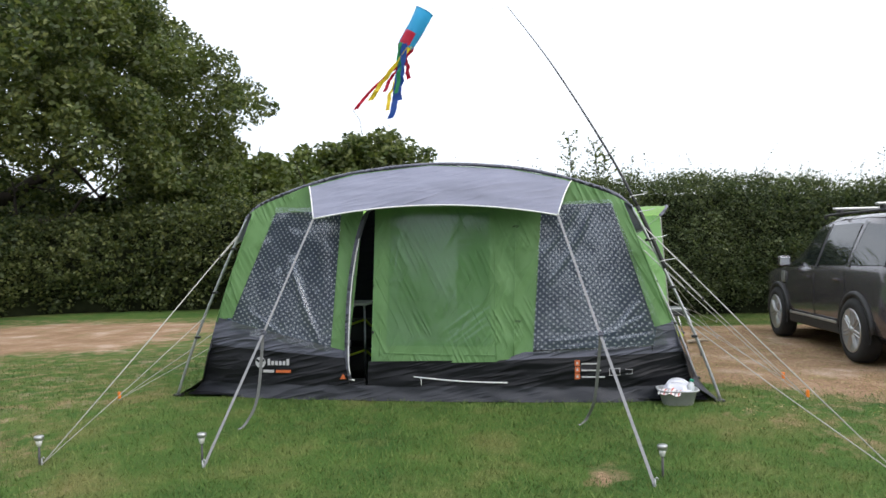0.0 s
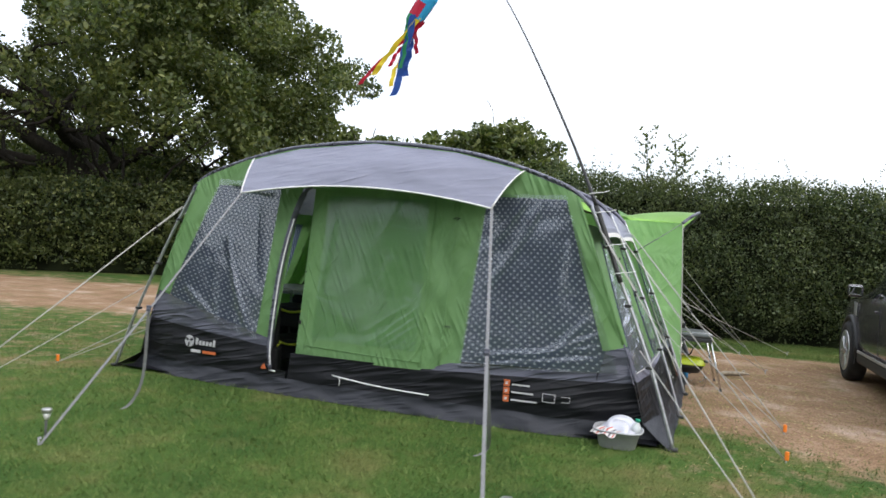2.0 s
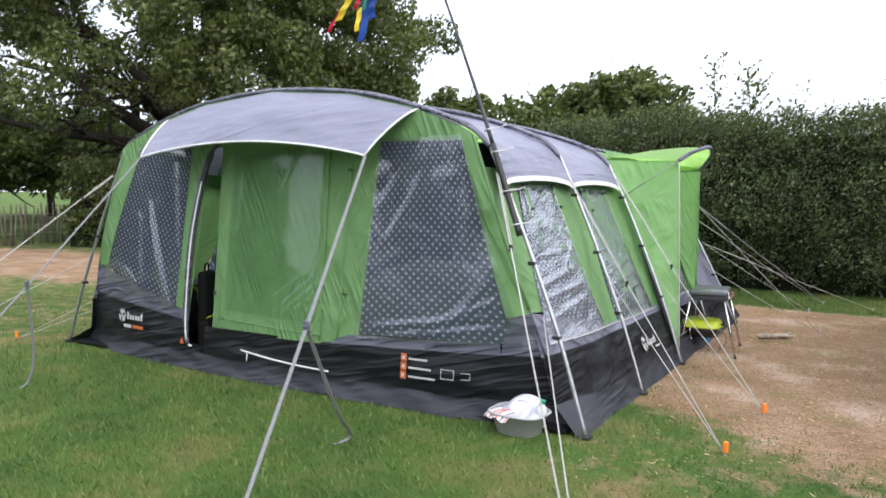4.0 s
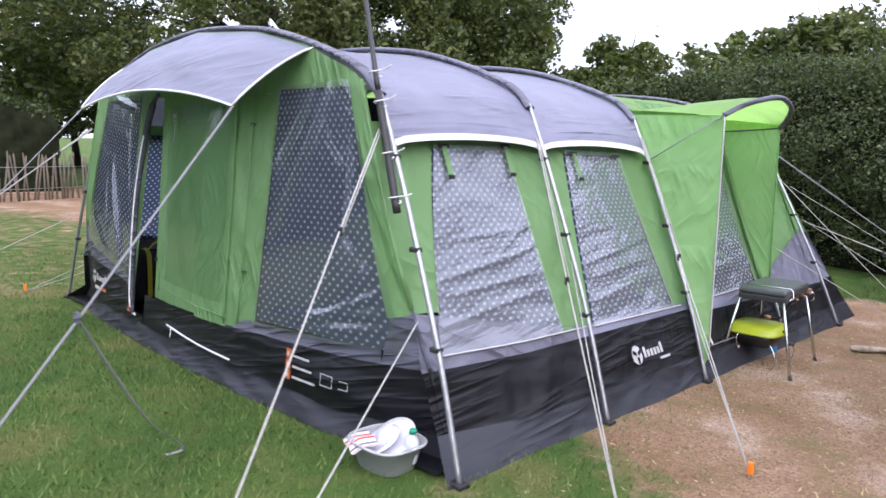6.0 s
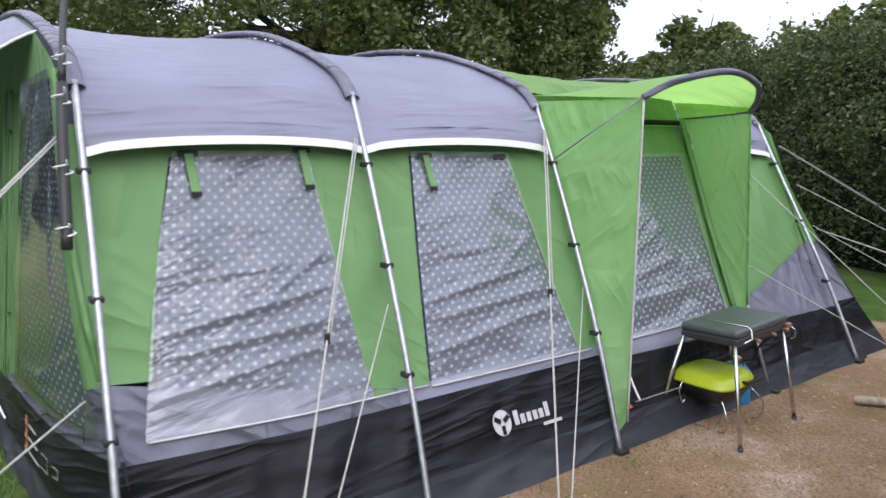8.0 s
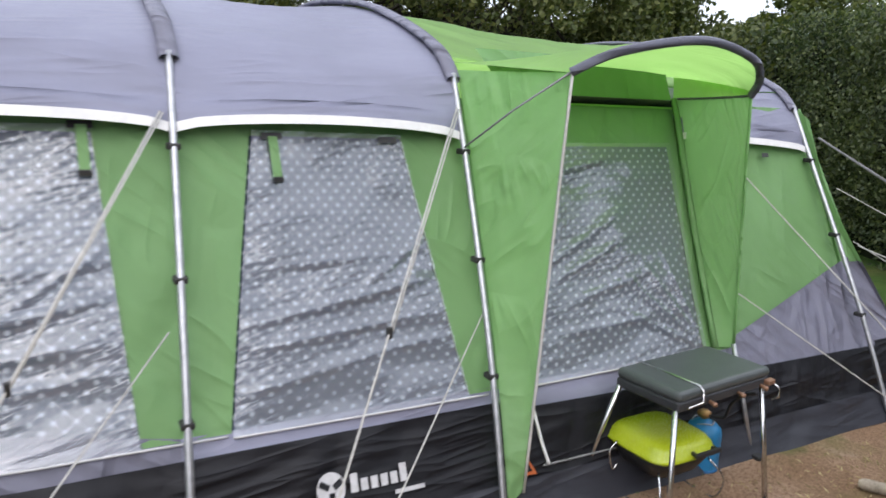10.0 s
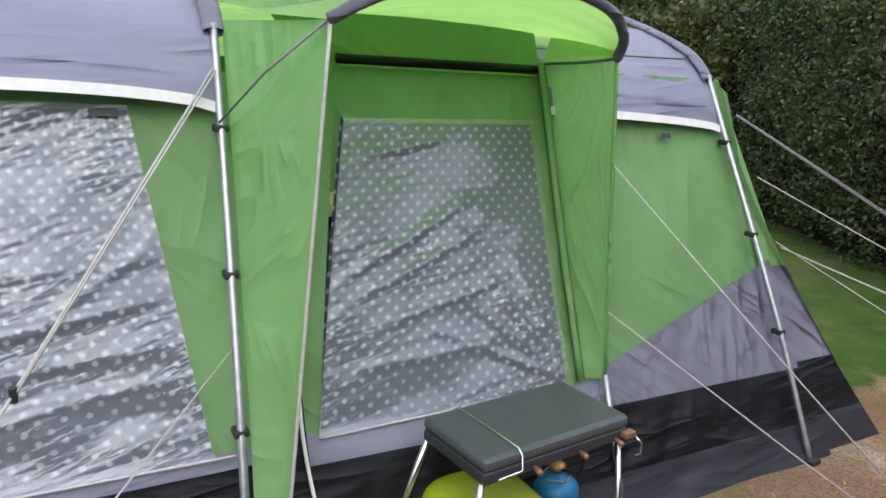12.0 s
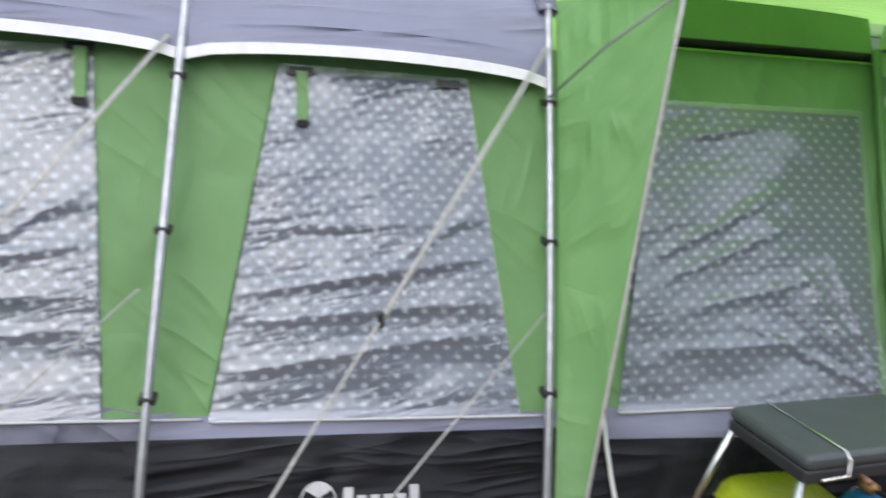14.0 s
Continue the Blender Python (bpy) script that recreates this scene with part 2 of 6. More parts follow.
def along(pts, f):
    """The point at the fraction f of the polyline pts, by its points."""
    k = min(max(f, 0.0), 1.0) * (len(pts) - 1)
    i = min(int(k), len(pts) - 2)
    return pts[i].lerp(pts[i + 1], k - i)


def mesh_of(name, verts, faces, smooth=True, uvs=None):
    me = bpy.data.meshes.new(name)
    me.from_pydata([tuple(v) for v in verts], [], [tuple(f) for f in faces])
    if smooth:
        me.polygons.foreach_set("use_smooth", [True] * len(me.polygons))
    if uvs is not None:
        layer = me.uv_layers.new(name="UVMap")
        for lp in me.loops:
            layer.data[lp.index].uv = uvs[lp.vertex_index]
    me.update()
    return me


def fast_mesh(name, verts, faces):
    """A mesh from arrays: verts (n, 3), faces (m, k) with k corners each."""
    me = bpy.data.meshes.new(name)
    k = faces.shape[1]
    me.vertices.add(len(verts))
    me.vertices.foreach_set("co", np.asarray(verts, dtype=np.float32).ravel())
    me.loops.add(faces.size)
    me.loops.foreach_set("vertex_index", faces.astype(np.int32).ravel())
    me.polygons.add(len(faces))
    me.polygons.foreach_set("loop_start", np.arange(0, faces.size, k, dtype=np.int32))
    me.update(calc_edges=True)
    me.validate()
    return me


def part(name, me, material, parent=None, label=""):
    if isinstance(me, bmesh.types.BMesh):
        bm, me = me, bpy.data.meshes.new(name)
        bm.to_mesh(me)
        bm.free()
    ob = new(name, me)
    if not me.materials:
        for mt in material if isinstance(material, (list, tuple)) else [material]:
            me.materials.append(mt)
    if parent is not None:
        ob.parent = parent
    if label:
        tagged(ob, label)
    return ob


def thing(name, place, label, category, group="", kind=""):
    e = new(name)
    e.empty_display_size = 0.1
    e.matrix_world = place
    return tagged(e, label, category, group, kind)


def tube_mesh(name, pts, radius, seg=8):
    """A swept tube with closed ends; radius is one number or one for each point."""
    pts = [Vector(p) for p in pts]
    rad = radius if isinstance(radius, (list, tuple)) else [radius] * len(pts)
    verts, faces, up = [], [], None
    for i, p in enumerate(pts):
        d = (pts[min(i + 1, len(pts) - 1)] - pts[max(i - 1, 0)]).normalized()
        if up is None:
            up = d.orthogonal().normalized()
        up = (up - d * up.dot(d)).normalized()
        side = d.cross(up)
        for k in range(seg):
            a = 2 * math.pi * k / seg
            verts.append(p + rad[i] * (math.cos(a) * up + math.sin(a) * side))
    for i in range(len(pts) - 1):
        for k in range(seg):
            k2 = (k + 1) % seg
            faces.append((i * seg + k, i * seg + k2, (i + 1) * seg + k2, (i + 1) * seg + k))
    faces.append(tuple(range(seg - 1, -1, -1)))
    faces.append(tuple((len(pts) - 1) * seg + k for k in range(seg)))
    return mesh_of(name, verts, faces)


def ribbon_mesh(name, pts, width, across, thick=0.003):
    """A flat strip along pts, width wide along the vector across, with a little thickness."""
    a = Vector(across).normalized() * width / 2
    pts = [Vector(p) for p in pts]
    verts, faces = [], []
    for i, p in enumerate(pts):
        d = (pts[min(i + 1, len(pts) - 1)] - pts[max(i - 1, 0)]).normalized()
        n = d.cross(a).normalized() * thick / 2
        verts += [p - a - n, p + a - n, p + a + n, p - a + n]
    for i in range(len(pts) - 1):
        for k in range(4):
            faces.append((4 * i + k, 4 * i + (k + 1) % 4, 4 * i + 4 + (k + 1) % 4, 4 * i + 4 + k))
    faces += [(3, 2, 1, 0), tuple(4 * (len(pts) - 1) + k for k in range(4))]
    return mesh_of(name, verts, faces, False)


def sheet_mesh(name, fn, nu=16, nv=16, crease=0.0, seed=0.0, freq=(3.0, 3.0)):
    """A cloth sheet fn(a, b), a and b from 0 to 1, with soft creases and uv in metres."""
    P = [[Vector(fn(i / nu, j / nv)) for j in range(nv + 1)] for i in range(nu + 1)]
    lu = sum((P[i + 1][nv // 2] - P[i][nv // 2]).length for i in range(nu))
    lv = sum((P[nu // 2][j + 1] - P[nu // 2][j]).length for j in range(nv))
    verts, uvs, faces = [], [], []
    for i in range(nu + 1):
        for j in range(nv + 1):
            p = P[i][j].copy()
            if crease:
                du = P[min(i + 1, nu)][j] - P[max(i - 1, 0)][j]
                dv = P[i][min(j + 1, nv)] - P[i][max(j - 1, 0)]
                n = du.cross(dv)
                if n.length > 1e-9:
                    edge = min(1.0, 4 * min(i / nu, 1 - i / nu), 4 * min(j / nv, 1 - j / nv))
                    h = noise.noise(Vector((p.x * freq[0] + p.y * freq[0] + seed, p.z * freq[1], seed * 1.7)))
                    h += 0.5 * noise.noise(Vector((p.x * freq[0] * 3 + p.y * freq[0] * 3, p.z * freq[1] * 2.3 + seed, 3.1)))
                    p += n.normalized() * crease * h * edge
            verts.append(p)
            uvs.append((i / nu * lu, j / nv * lv))
    for i in range(nu):
        for j in range(nv):
            a = i * (nv + 1) + j
            faces.append((a, a + nv + 1, a + nv + 2, a + 1))
    return mesh_of(name, verts, faces, True, uvs)


def box_bm(sx, sy, sz, at=(0, 0, 0), bevel=0.0, seg=2, bm=None, turn=None):
    bm = bm or bmesh.new()
    m = Matrix.Translation(at) @ (turn or Matrix()) @ Matrix.Diagonal((sx, sy, sz, 1))
    r = bmesh.ops.create_cube(bm, size=1, matrix=m)
    if bevel:
        edges = {e for v in r["verts"] for e in v.link_edges}
        bmesh.ops.bevel(bm, geom=list(edges), offset=bevel, segments=seg, affect="EDGES", profile=0.5)
    return bm


def lathe_mesh(name, profile, seg=20):
    """A turned body about z from (radius, height) pairs."""
    verts, faces = [], []
    for r, z in profile:
        for k in range(seg):
            a = 2 * math.pi * k / seg
            verts.append((r * math.cos(a), r * math.sin(a), z))
    for i in range(len(profile) - 1):
        for k in range(seg):
            k2 = (k + 1) % seg
            faces.append((i * seg + k, i * seg + k2, (i + 1) * seg + k2, (i + 1) * seg + k))
    faces += [tuple(range(seg - 1, -1, -1)), tuple((len(profile) - 1) * seg + k for k in range(seg))]
    return mesh_of(name, verts, faces)


def leaf_cloud(name, centres, size, rng, flat=0.0):
    """Many small folded leaves, one at each centre."""
    n = len(centres)
    d = rng.normal(size=(n, 3))
    d[:, 2] *= 1 - flat
    d /= np.linalg.norm(d, axis=1, keepdims=True)
    e = rng.normal(size=(n, 3))
    e -= d * (e * d).sum(1, keepdims=True)
    e /= np.linalg.norm(e, axis=1, keepdims=True)
    f = np.cross(d, e)
    s = size * rng.uniform(0.6, 1.35, (n, 1))
    v = np.stack([centres - d * s, centres + e * s * 0.55 + f * s * 0.12, centres + d * s, centres - e * s * 0.55 + f * s * 0.12], 1).reshape(-1, 3)
    return fast_mesh(name, v, np.arange(4 * n).reshape(n, 4))


# ---- the ground ----
def ground_height(x, y):
    """The pitch dips gently in front of the tent."""
    f = min(1.0, max(0.0, (6.0 - y) / 2.6))
    return 0.02 * noise.noise(Vector((x * 0.35, y * 0.35, 0.0))) - 0.145 * f * (2 - f)


def bare(x, y):
    """How worn the grass is, from 0 to 1, over the plan."""
    def soft(d, w):
        return max(0.0, min(1.0, 0.5 - d / w))
    wob = noise.noise(Vector((x * 0.8, y * 0.8, 4.0))) * 0.5 + noise.noise(Vector((x * 2.3, y * 2.3, 9.0))) * 0.25
    # beside the tent and out to the car
    d1 = max(2.32 + 0.097 * (y - 6.3) + 0.23 * max(0.0, min(1.0, (8.2 - y) / 1.2)) - x, 6.9 - 0.55 * max(0, x - 2.8) - y, y - 12.6) + wob * 0.9
    # the worn strip beyond the far side
    d2 = max(x + 4.8, abs(y - 12.2 - 0.12 * (x + 8)) - 2.4) + wob * 1.6
    # small scorched patch in front
    d3 = math.hypot((x - 1.30) / 1.5, y - 4.62) - 0.13 + wob * 0.12
    d4 = 0.36 * soft(x + 2.0 + wob, 3.0) if y < 16 else 0.0
    # dry, thin grass where the lawn meets the worn earth
    d5 = 0.34 * soft(math.hypot((x - 4.3) / 2.0, (y - 5.9) / 1.7) - 1.0 + wob * 0.5, 0.7)
    return max(soft(d1, 0.8), 0.9 * soft(d2, 1.6), soft(d3, 0.14), d4, d5)


def build_ground():
    xs = sorted(set([-3000, -900, -300, -120, -60, -40, -30, -22] + [-16 + 0.25 * i for i in range(105)] + [14, 20, 30, 60, 120, 300, 900, 3000]))
    ys = sorted(set([-3000, -900, -300, -100, -40, -15, -8] + [-4 + 0.25 * i for i in range(89)] + [20, 26, 34, 50, 80, 120, 300, 900, 3000]))
    verts = [(x, y, ground_height(x, y)) for x in xs for y in ys]
    ny = len(ys)
    faces = [(i * ny + j, (i + 1) * ny + j, (i + 1) * ny + j + 1, i * ny + j + 1) for i in range(len(xs) - 1) for j in range(ny - 1)]
    me = mesh_of("ground", verts, faces)
    lay = me.attributes.new("worn", "FLOAT", "POINT")
    lay.data.foreach_set("value", [bare(v[0], v[1]) if abs(v[0]) < 20 and -6 < v[1] < 20 else 0.0 for v in verts])
    m = Mat("mown_grass_and_worn_earth")
    v = m.coords("Object")
    big, mid, fine = m.noise(0.55, 4, v), m.noise(5, 5, v), m.noise(60, 5, v, 0.7)
    tone = m.math("ADD", m.math("MULTIPLY", big, 0.6), m.math("MULTIPLY", m.noise(1.9, 3, v), 0.4))
    grass = m.ramp(tone, [(0.385, (0.055, 0.124, 0.026)), (0.52, (0.092, 0.168, 0.036)), (0.64, (0.20, 0.20, 0.07))])
    grass = m.mix(m.ramp(fine, [(0.35, (0, 0, 0)), (0.65, (1, 1, 1))]), m.mix(0.45, grass, (0.02, 0.035, 0.006)), grass)
    grass = m.mix(m.math("MULTIPLY", m.ramp(mid, [(0.5, (0, 0, 0)), (0.75, (1, 1, 1))]), 0.4), grass, (0.20, 0.18, 0.07))
    earth = m.ramp(m.noise(1.6, 5, v), [(0.3, (0.30, 0.185, 0.105)), (0.55, (0.47, 0.315, 0.205)), (0.72, (0.72, 0.56, 0.45))])
    earth = m.mix(m.ramp(m.noise(22, 6, v, 0.75), [(0.35, (0, 0, 0)), (0.6, (1, 1, 1))]), m.mix(0.4, earth, (0.16, 0.095, 0.055)), earth)
    earth = m.mix(m.ramp(fine, [(0.3, (0, 0, 0)), (0.55, (1, 1, 1))]), (0.15, 0.09, 0.05), earth)
    tuft = m.ramp(m.noise(2.6, 5, v), [(0.52, (0, 0, 0)), (0.70, (0.6, 0.6, 0.6))])
    earth = m.mix(tuft, earth, (0.20, 0.175, 0.07))
    at = m.add("ShaderNodeAttribute")
    at.attribute_name = "worn"
    w = m.math("ADD", at.outputs["Fac"], m.math("MULTIPLY", m.math("SUBTRACT", mid, 0.5), 0.9))
    m.set(m.mix(m.ramp(w, [(0.3, (0, 0, 0)), (0.62, (1, 1, 1))]), grass, earth), 0.95, 0, 0.15)
    m.bump(m.math("ADD", fine, m.math("MULTIPLY", mid, 0.6)), 0.9, 0.03)
    g = part("ground", me, m.m)
    tagged(g, "mown campsite grass with worn sandy earth patches", "ground", kind="structure")


build_ground()


def blade_mat():
    m = Mat("grass_blade_green")
    v = m.coords("Object")
    tone = m.math("ADD", m.math("MULTIPLY", m.noise(0.55, 4, v), 0.6), m.math("MULTIPLY", m.noise(1.9, 3, v), 0.4))
    col = m.ramp(tone, [(0.385, (0.050, 0.118, 0.024)), (0.52, (0.098, 0.186, 0.038)), (0.65, (0.21, 0.215, 0.075))])
    g = m.add("ShaderNodeNewGeometry")
    col = m.mix(g.outputs["Random Per Island"], m.mix(0.55, col, (0.02, 0.04, 0.005)), m.mix(0.25, col, (0.38, 0.36, 0.14)))
    m.set(col, 0.6, 0, 0.2)
    return m.m


BLADE = blade_mat()


def build_grass(seed, n, x0, x1, y0, y1, power, thin):
    rng = np.random.default_rng(seed)
    x, y = rng.uniform(x0, x1, n), y0 + (y1 - y0) * rng.uniform(0, 1, n) ** power
    w = np.array([bare(a, b) for a, b in zip(x[::1], y[::1])])
    keep = rng.uniform(0, 1, n) > w * 0.93
    # thinning towards the rim of the stretch
    rim = np.minimum.reduce([(x - x0) / thin, (x1 - x) / thin, (y - y0) / thin, (y1 - y) / thin])
    keep &= rng.uniform(0, 1, n) < rim
    # none beneath the tent's floor
    ca, sa = math.cos(radians(-5.3)), math.sin(radians(-5.3))
    lu, lv = x * ca + (y - 6.52) * sa, -x * sa + (y - 6.52) * ca
    keep &= ~((np.abs(lu) < 2.45) & (lv > -0.03) & (lv < 5.6))
    x, y, w = x[keep], y[keep], w[keep]
    n = len(x)
    z = np.array([ground_height(a, b) for a, b in zip(x, y)])
    h = rng.uniform(0.015, 0.045, n) * (1 - 0.5 * w)
    ang, lean = rng.uniform(0, 6.283, n), rng.normal(0, 0.6, (n, 2))
    bw = 0.004
    c, s = np.cos(ang) * bw, np.sin(ang) * bw
    v = np.empty((n, 3, 3))
    v[:, 0] = np.stack([x - c, y - s, z - 0.004], 1)
    v[:, 1] = np.stack([x + c, y + s, z - 0.004], 1)
    v[:, 2] = np.stack([x + lean[:, 0] * h, y + lean[:, 1] * h, z + h], 1)
    grass_mesh = fast_mesh("grass_blades", v.reshape(-1, 3), np.arange(3 * n).reshape(n, 3))
    g = part("grass_blades", grass_mesh, BLADE)
    tagged(g, "short mown green grass blades", "grass", kind="stuff")


build_grass(3, 190000, -6.5, 5.4, 1.8, 10.0, 1.35, 1.2)
build_grass(4, 42000, 2.6, 7.6, 12.5, 14.8, 1.0, 0.3)


def build_straw():
    """Dry cut stems and crumbs lying on the worn earth."""
    rng = np.random.default_rng(9)
    n = 14000
    x, y = rng.uniform(2.4, 6.5, n), rng.uniform(5.5, 13.0, n)
    w = np.array([bare(p, q) for p, q in zip(x, y)])
    keep = (rng.uniform(0, 1, n) < w) & (x > 2.62 + 0.097 * (y - 6.3))
    x, y = x[keep], y[keep]
    n = len(x)
    z = np.array([ground_height(p, q) for p, q in zip(x, y)]) + 0.003
    a, ln, wd = rng.uniform(0, 6.283, n), rng.uniform(0.006, 0.024, n), rng.uniform(0.0015, 0.004, n)
    c, s = np.cos(a), np.sin(a)
    v = np.stack([np.stack([x - c * ln, y - s * ln, z], 1), np.stack([x + s * wd, y - c * wd, z + rng.uniform(0, 0.006, n)], 1), np.stack([x + c * ln, y + s * ln, z + rng.uniform(0, 0.016, n)], 1), np.stack([x - s * wd, y + c * wd, z + 0.001], 1)], 1)
    me = fast_mesh("dry_straw", v.reshape(-1, 3), np.arange(4 * n).reshape(n, 4))
    g = part("dry_straw", me, foliage("straw_stem", (0.10, 0.085, 0.03), (0.30, 0.22, 0.11), (0.58, 0.48, 0.30), 0.1))
    tagged(g, "dry straw and crumbs on worn earth", "straw", kind="stuff")


build_straw()


# ---- hedges, trees, fence, distance ----
LEAF_HEDGE = foliage("hedge_leaf", (0.012, 0.024, 0.011), (0.042, 0.071, 0.029), (0.16, 0.185, 0.08))
LEAF_OAK = foliage("oak_leaf", (0.017, 0.031, 0.010), (0.048, 0.078, 0.022), (0.17, 0.185, 0.062))
LEAF_FAR = foliage("distant_leaf", (0.03, 0.05, 0.012), (0.06, 0.09, 0.022), (0.14, 0.16, 0.05))
BARK = bark_mat("oak_bark", (0.035, 0.030, 0.025))
# near-black, so the shade deep in a hedge is in the colour
HEDGE_CORE = plain("hedge_inner_shade", (0.016, 0.020, 0.009), 0.95, 0, 0.5, 3, 0.8, 0.1)


def hedge(name, line, label, leaf=0.055, density=520, seed=1, sprigs=6, thick=0.9, mat=None):
    """A hedge along line, points (x, y, height): a dark core sheet painted as inner shade, a skin of leaf clusters and
    upright sprigs.
    """
    rng = np.random.default_rng(seed)
    e = thing(name, Matrix.Translation((line[0][0], line[0][1], 0)), label, "hedge")
    P = np.array(line, dtype=float)
    origin = np.array((P[0][0], P[0][1], 0.0))
    step = np.diff(P[:, :2], axis=0)
    L = np.linalg.norm(step, axis=1)
    nrm = np.stack([step[:, 1], -step[:, 0]], 1) / L[:, None]
    at_pt = np.vstack([nrm[:1], (nrm[1:] + nrm[:-1]), nrm[-1:]])
    at_pt /= np.linalg.norm(at_pt, axis=1, keepdims=True)

    def spot(n):
        """n random places along the hedge: ground point, height and outward way."""
        k = rng.choice(len(L), n, p=L / L.sum())
        t = rng.uniform(0, 1, n)[:, None]
        q = P[k] * (1 - t) + P[k + 1] * t
        w = at_pt[k] * (1 - t) + at_pt[k + 1] * t
        return q[:, :2], q[:, 2], w / np.linalg.norm(w, axis=1, keepdims=True)
    per = 13
    n = int(L.sum() * P[:, 2].mean() * density / per)
    g, h, w = spot(n)
    s = rng.uniform(0, 1.5, n)
    face, top = np.clip(s, 0, 1), np.clip(s - 1, 0, 0.5) / 0.5
    lump = np.array([noise.noise(Vector((a * 0.8, b * 0.8, c * 1.1 + seed))) + 0.7 * noise.noise(Vector((a * 2.1, b * 2.1, c * 2.3 + seed))) for (a, b), c in zip(g, face * h)])
    rise = np.array([noise.noise(Vector((a * 0.7, b * 0.7, 7.0 + seed))) + 0.6 * noise.noise(Vector((a * 2.6, b * 2.6, 3.0 + seed))) for a, b in g])
    out = thick * (0.62 + 0.42 * np.sin(np.pi * np.clip(face, 0, 1) ** 0.75 * 0.86)) + 0.36 * lump + rng.normal(0, 0.05, n)
    out = np.where(top > 0, out * (1 - 2 * top * rng.uniform(0.2, 1, n)), out)
    z = 0.08 + face * h * (1 + 0.085 * rise) + np.where(top > 0, 0.10 * lump + rng.uniform(-0.1, 0.26, n), 0)
    keep = rng.uniform(0, 1, n) < np.clip(0.2 + face * h / 0.6, 0, 1)
    c = np.column_stack([g + w * out[:, None], z])[keep]
    r = rng.uniform(0.05, 0.17, (len(c), 1, 1))
    cen = [(c[:, None, :] + rng.normal(0, 1, (len(c), per, 3)) * r * np.array((0.75, 0.75, 0.6))).reshape(-1, 3)]
    m = int(L.sum() * sprigs)
    g, h, w = spot(m)
    off = rng.uniform(-0.7, 0.75, m)[:, None]
    ln = np.abs(rng.normal(0, 0.38, m)) + 0.12
    k = 34
    f = rng.uniform(0, 1, (m, k))
    lean = rng.normal(0, 0.16, (m, 2))
    base = np.column_stack([g + w * off, h - 0.40])
    sp = base[:, None, :] + np.stack([lean[:, :1] * f * ln[:, None] * 1.6 + rng.normal(0, 0.016, (m, k)), lean[:, 1:] * f * ln[:, None] * 1.6 + rng.normal(0, 0.016, (m, k)), f * (ln[:, None] + 0.35)], 2)
    sizes = np.concatenate([np.full(len(cen[0]), leaf), np.full(m * k, leaf * 0.75)])[:, None]
    cen.append(sp.reshape(-1, 3))
    # the bare twig of each upright sprig
    tip = base + np.column_stack([lean * (ln * 1.6)[:, None], ln + 0.37])
    wide = np.column_stack([rng.normal(0, 1, (m, 2)), np.zeros(m)])
    wide *= 0.006 / np.linalg.norm(wide, axis=1, keepdims=True)
    twig = np.stack([base - wide, base + wide, tip], 1).reshape(-1, 3) - origin
    # core: a plain dark sheet that stands in for shade behind the leaves
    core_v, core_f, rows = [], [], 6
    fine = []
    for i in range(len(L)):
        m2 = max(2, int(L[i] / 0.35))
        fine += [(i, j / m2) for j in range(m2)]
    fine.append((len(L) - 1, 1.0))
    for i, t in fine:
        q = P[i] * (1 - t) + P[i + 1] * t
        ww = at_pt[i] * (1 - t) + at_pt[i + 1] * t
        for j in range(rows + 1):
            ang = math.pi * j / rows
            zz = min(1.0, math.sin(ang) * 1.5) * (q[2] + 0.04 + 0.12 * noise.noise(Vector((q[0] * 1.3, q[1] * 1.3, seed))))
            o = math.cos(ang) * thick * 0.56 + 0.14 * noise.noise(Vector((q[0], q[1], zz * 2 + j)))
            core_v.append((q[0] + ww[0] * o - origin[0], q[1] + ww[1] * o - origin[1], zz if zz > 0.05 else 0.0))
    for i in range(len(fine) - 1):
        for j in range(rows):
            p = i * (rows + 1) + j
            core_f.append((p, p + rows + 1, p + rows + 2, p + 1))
    part("core", mesh_of("core", core_v, core_f), HEDGE_CORE, e, "dark sheet painted as inner shade")
    tw = part("twigs", fast_mesh("twigs", twig, np.arange(3 * m).reshape(m, 3)), BARK, e, "thin bare upright twigs")
    tagged(tw, kind="stuff")
    lf = part("foliage", leaf_cloud("foliage", np.concatenate(cen) - origin, sizes, rng), mat or LEAF_HEDGE, e, "small dark green leaves and upright sprigs")
    tagged(lf, kind="stuff")
    return e


HEDGE_LINE = [(p.x, p.y, p.z) for p in smooth_line([(-13.7, 15.5, 1.9), (-9.0, 18.4, 2.2), (-3.4, 18.6, 2.5), (1.2, 16.1, 2.5), (3.6, 15.2, 2.44), (7.0, 15.0, 2.33), (13.0, 14.0, 2.30), (22.0, 13.0, 2.4)], 4)]
# hedge leaf darkened: the oak's shade is put into the colour
LEAF_SHADED = foliage("shaded_leaf", (0.012, 0.024, 0.008), (0.040, 0.064, 0.020), (0.15, 0.165, 0.055))
hedge("hedge_under_oak", HEDGE_LINE[:11], "dark hedge under the oak, shade put into its leaf colour", 0.052, 1200, 3, 20, 1.1, LEAF_SHADED)
hedge("field_hedge", HEDGE_LINE[10:], "long dark green hawthorn hedge with ragged top", 0.027, 4200, 2, 34, 1.0)
hedge("boundary_hedge", [(-17.2, 12.6, 2.0), (-17.4, 11.0, 2.3), (-17.2, 7.0, 2.4), (-17.5, 0.0, 2.4), (-17.0, -9.0, 2.4)], "dark green hedge behind the paling fence", 0.06, 800, 4, 6, 0.9)


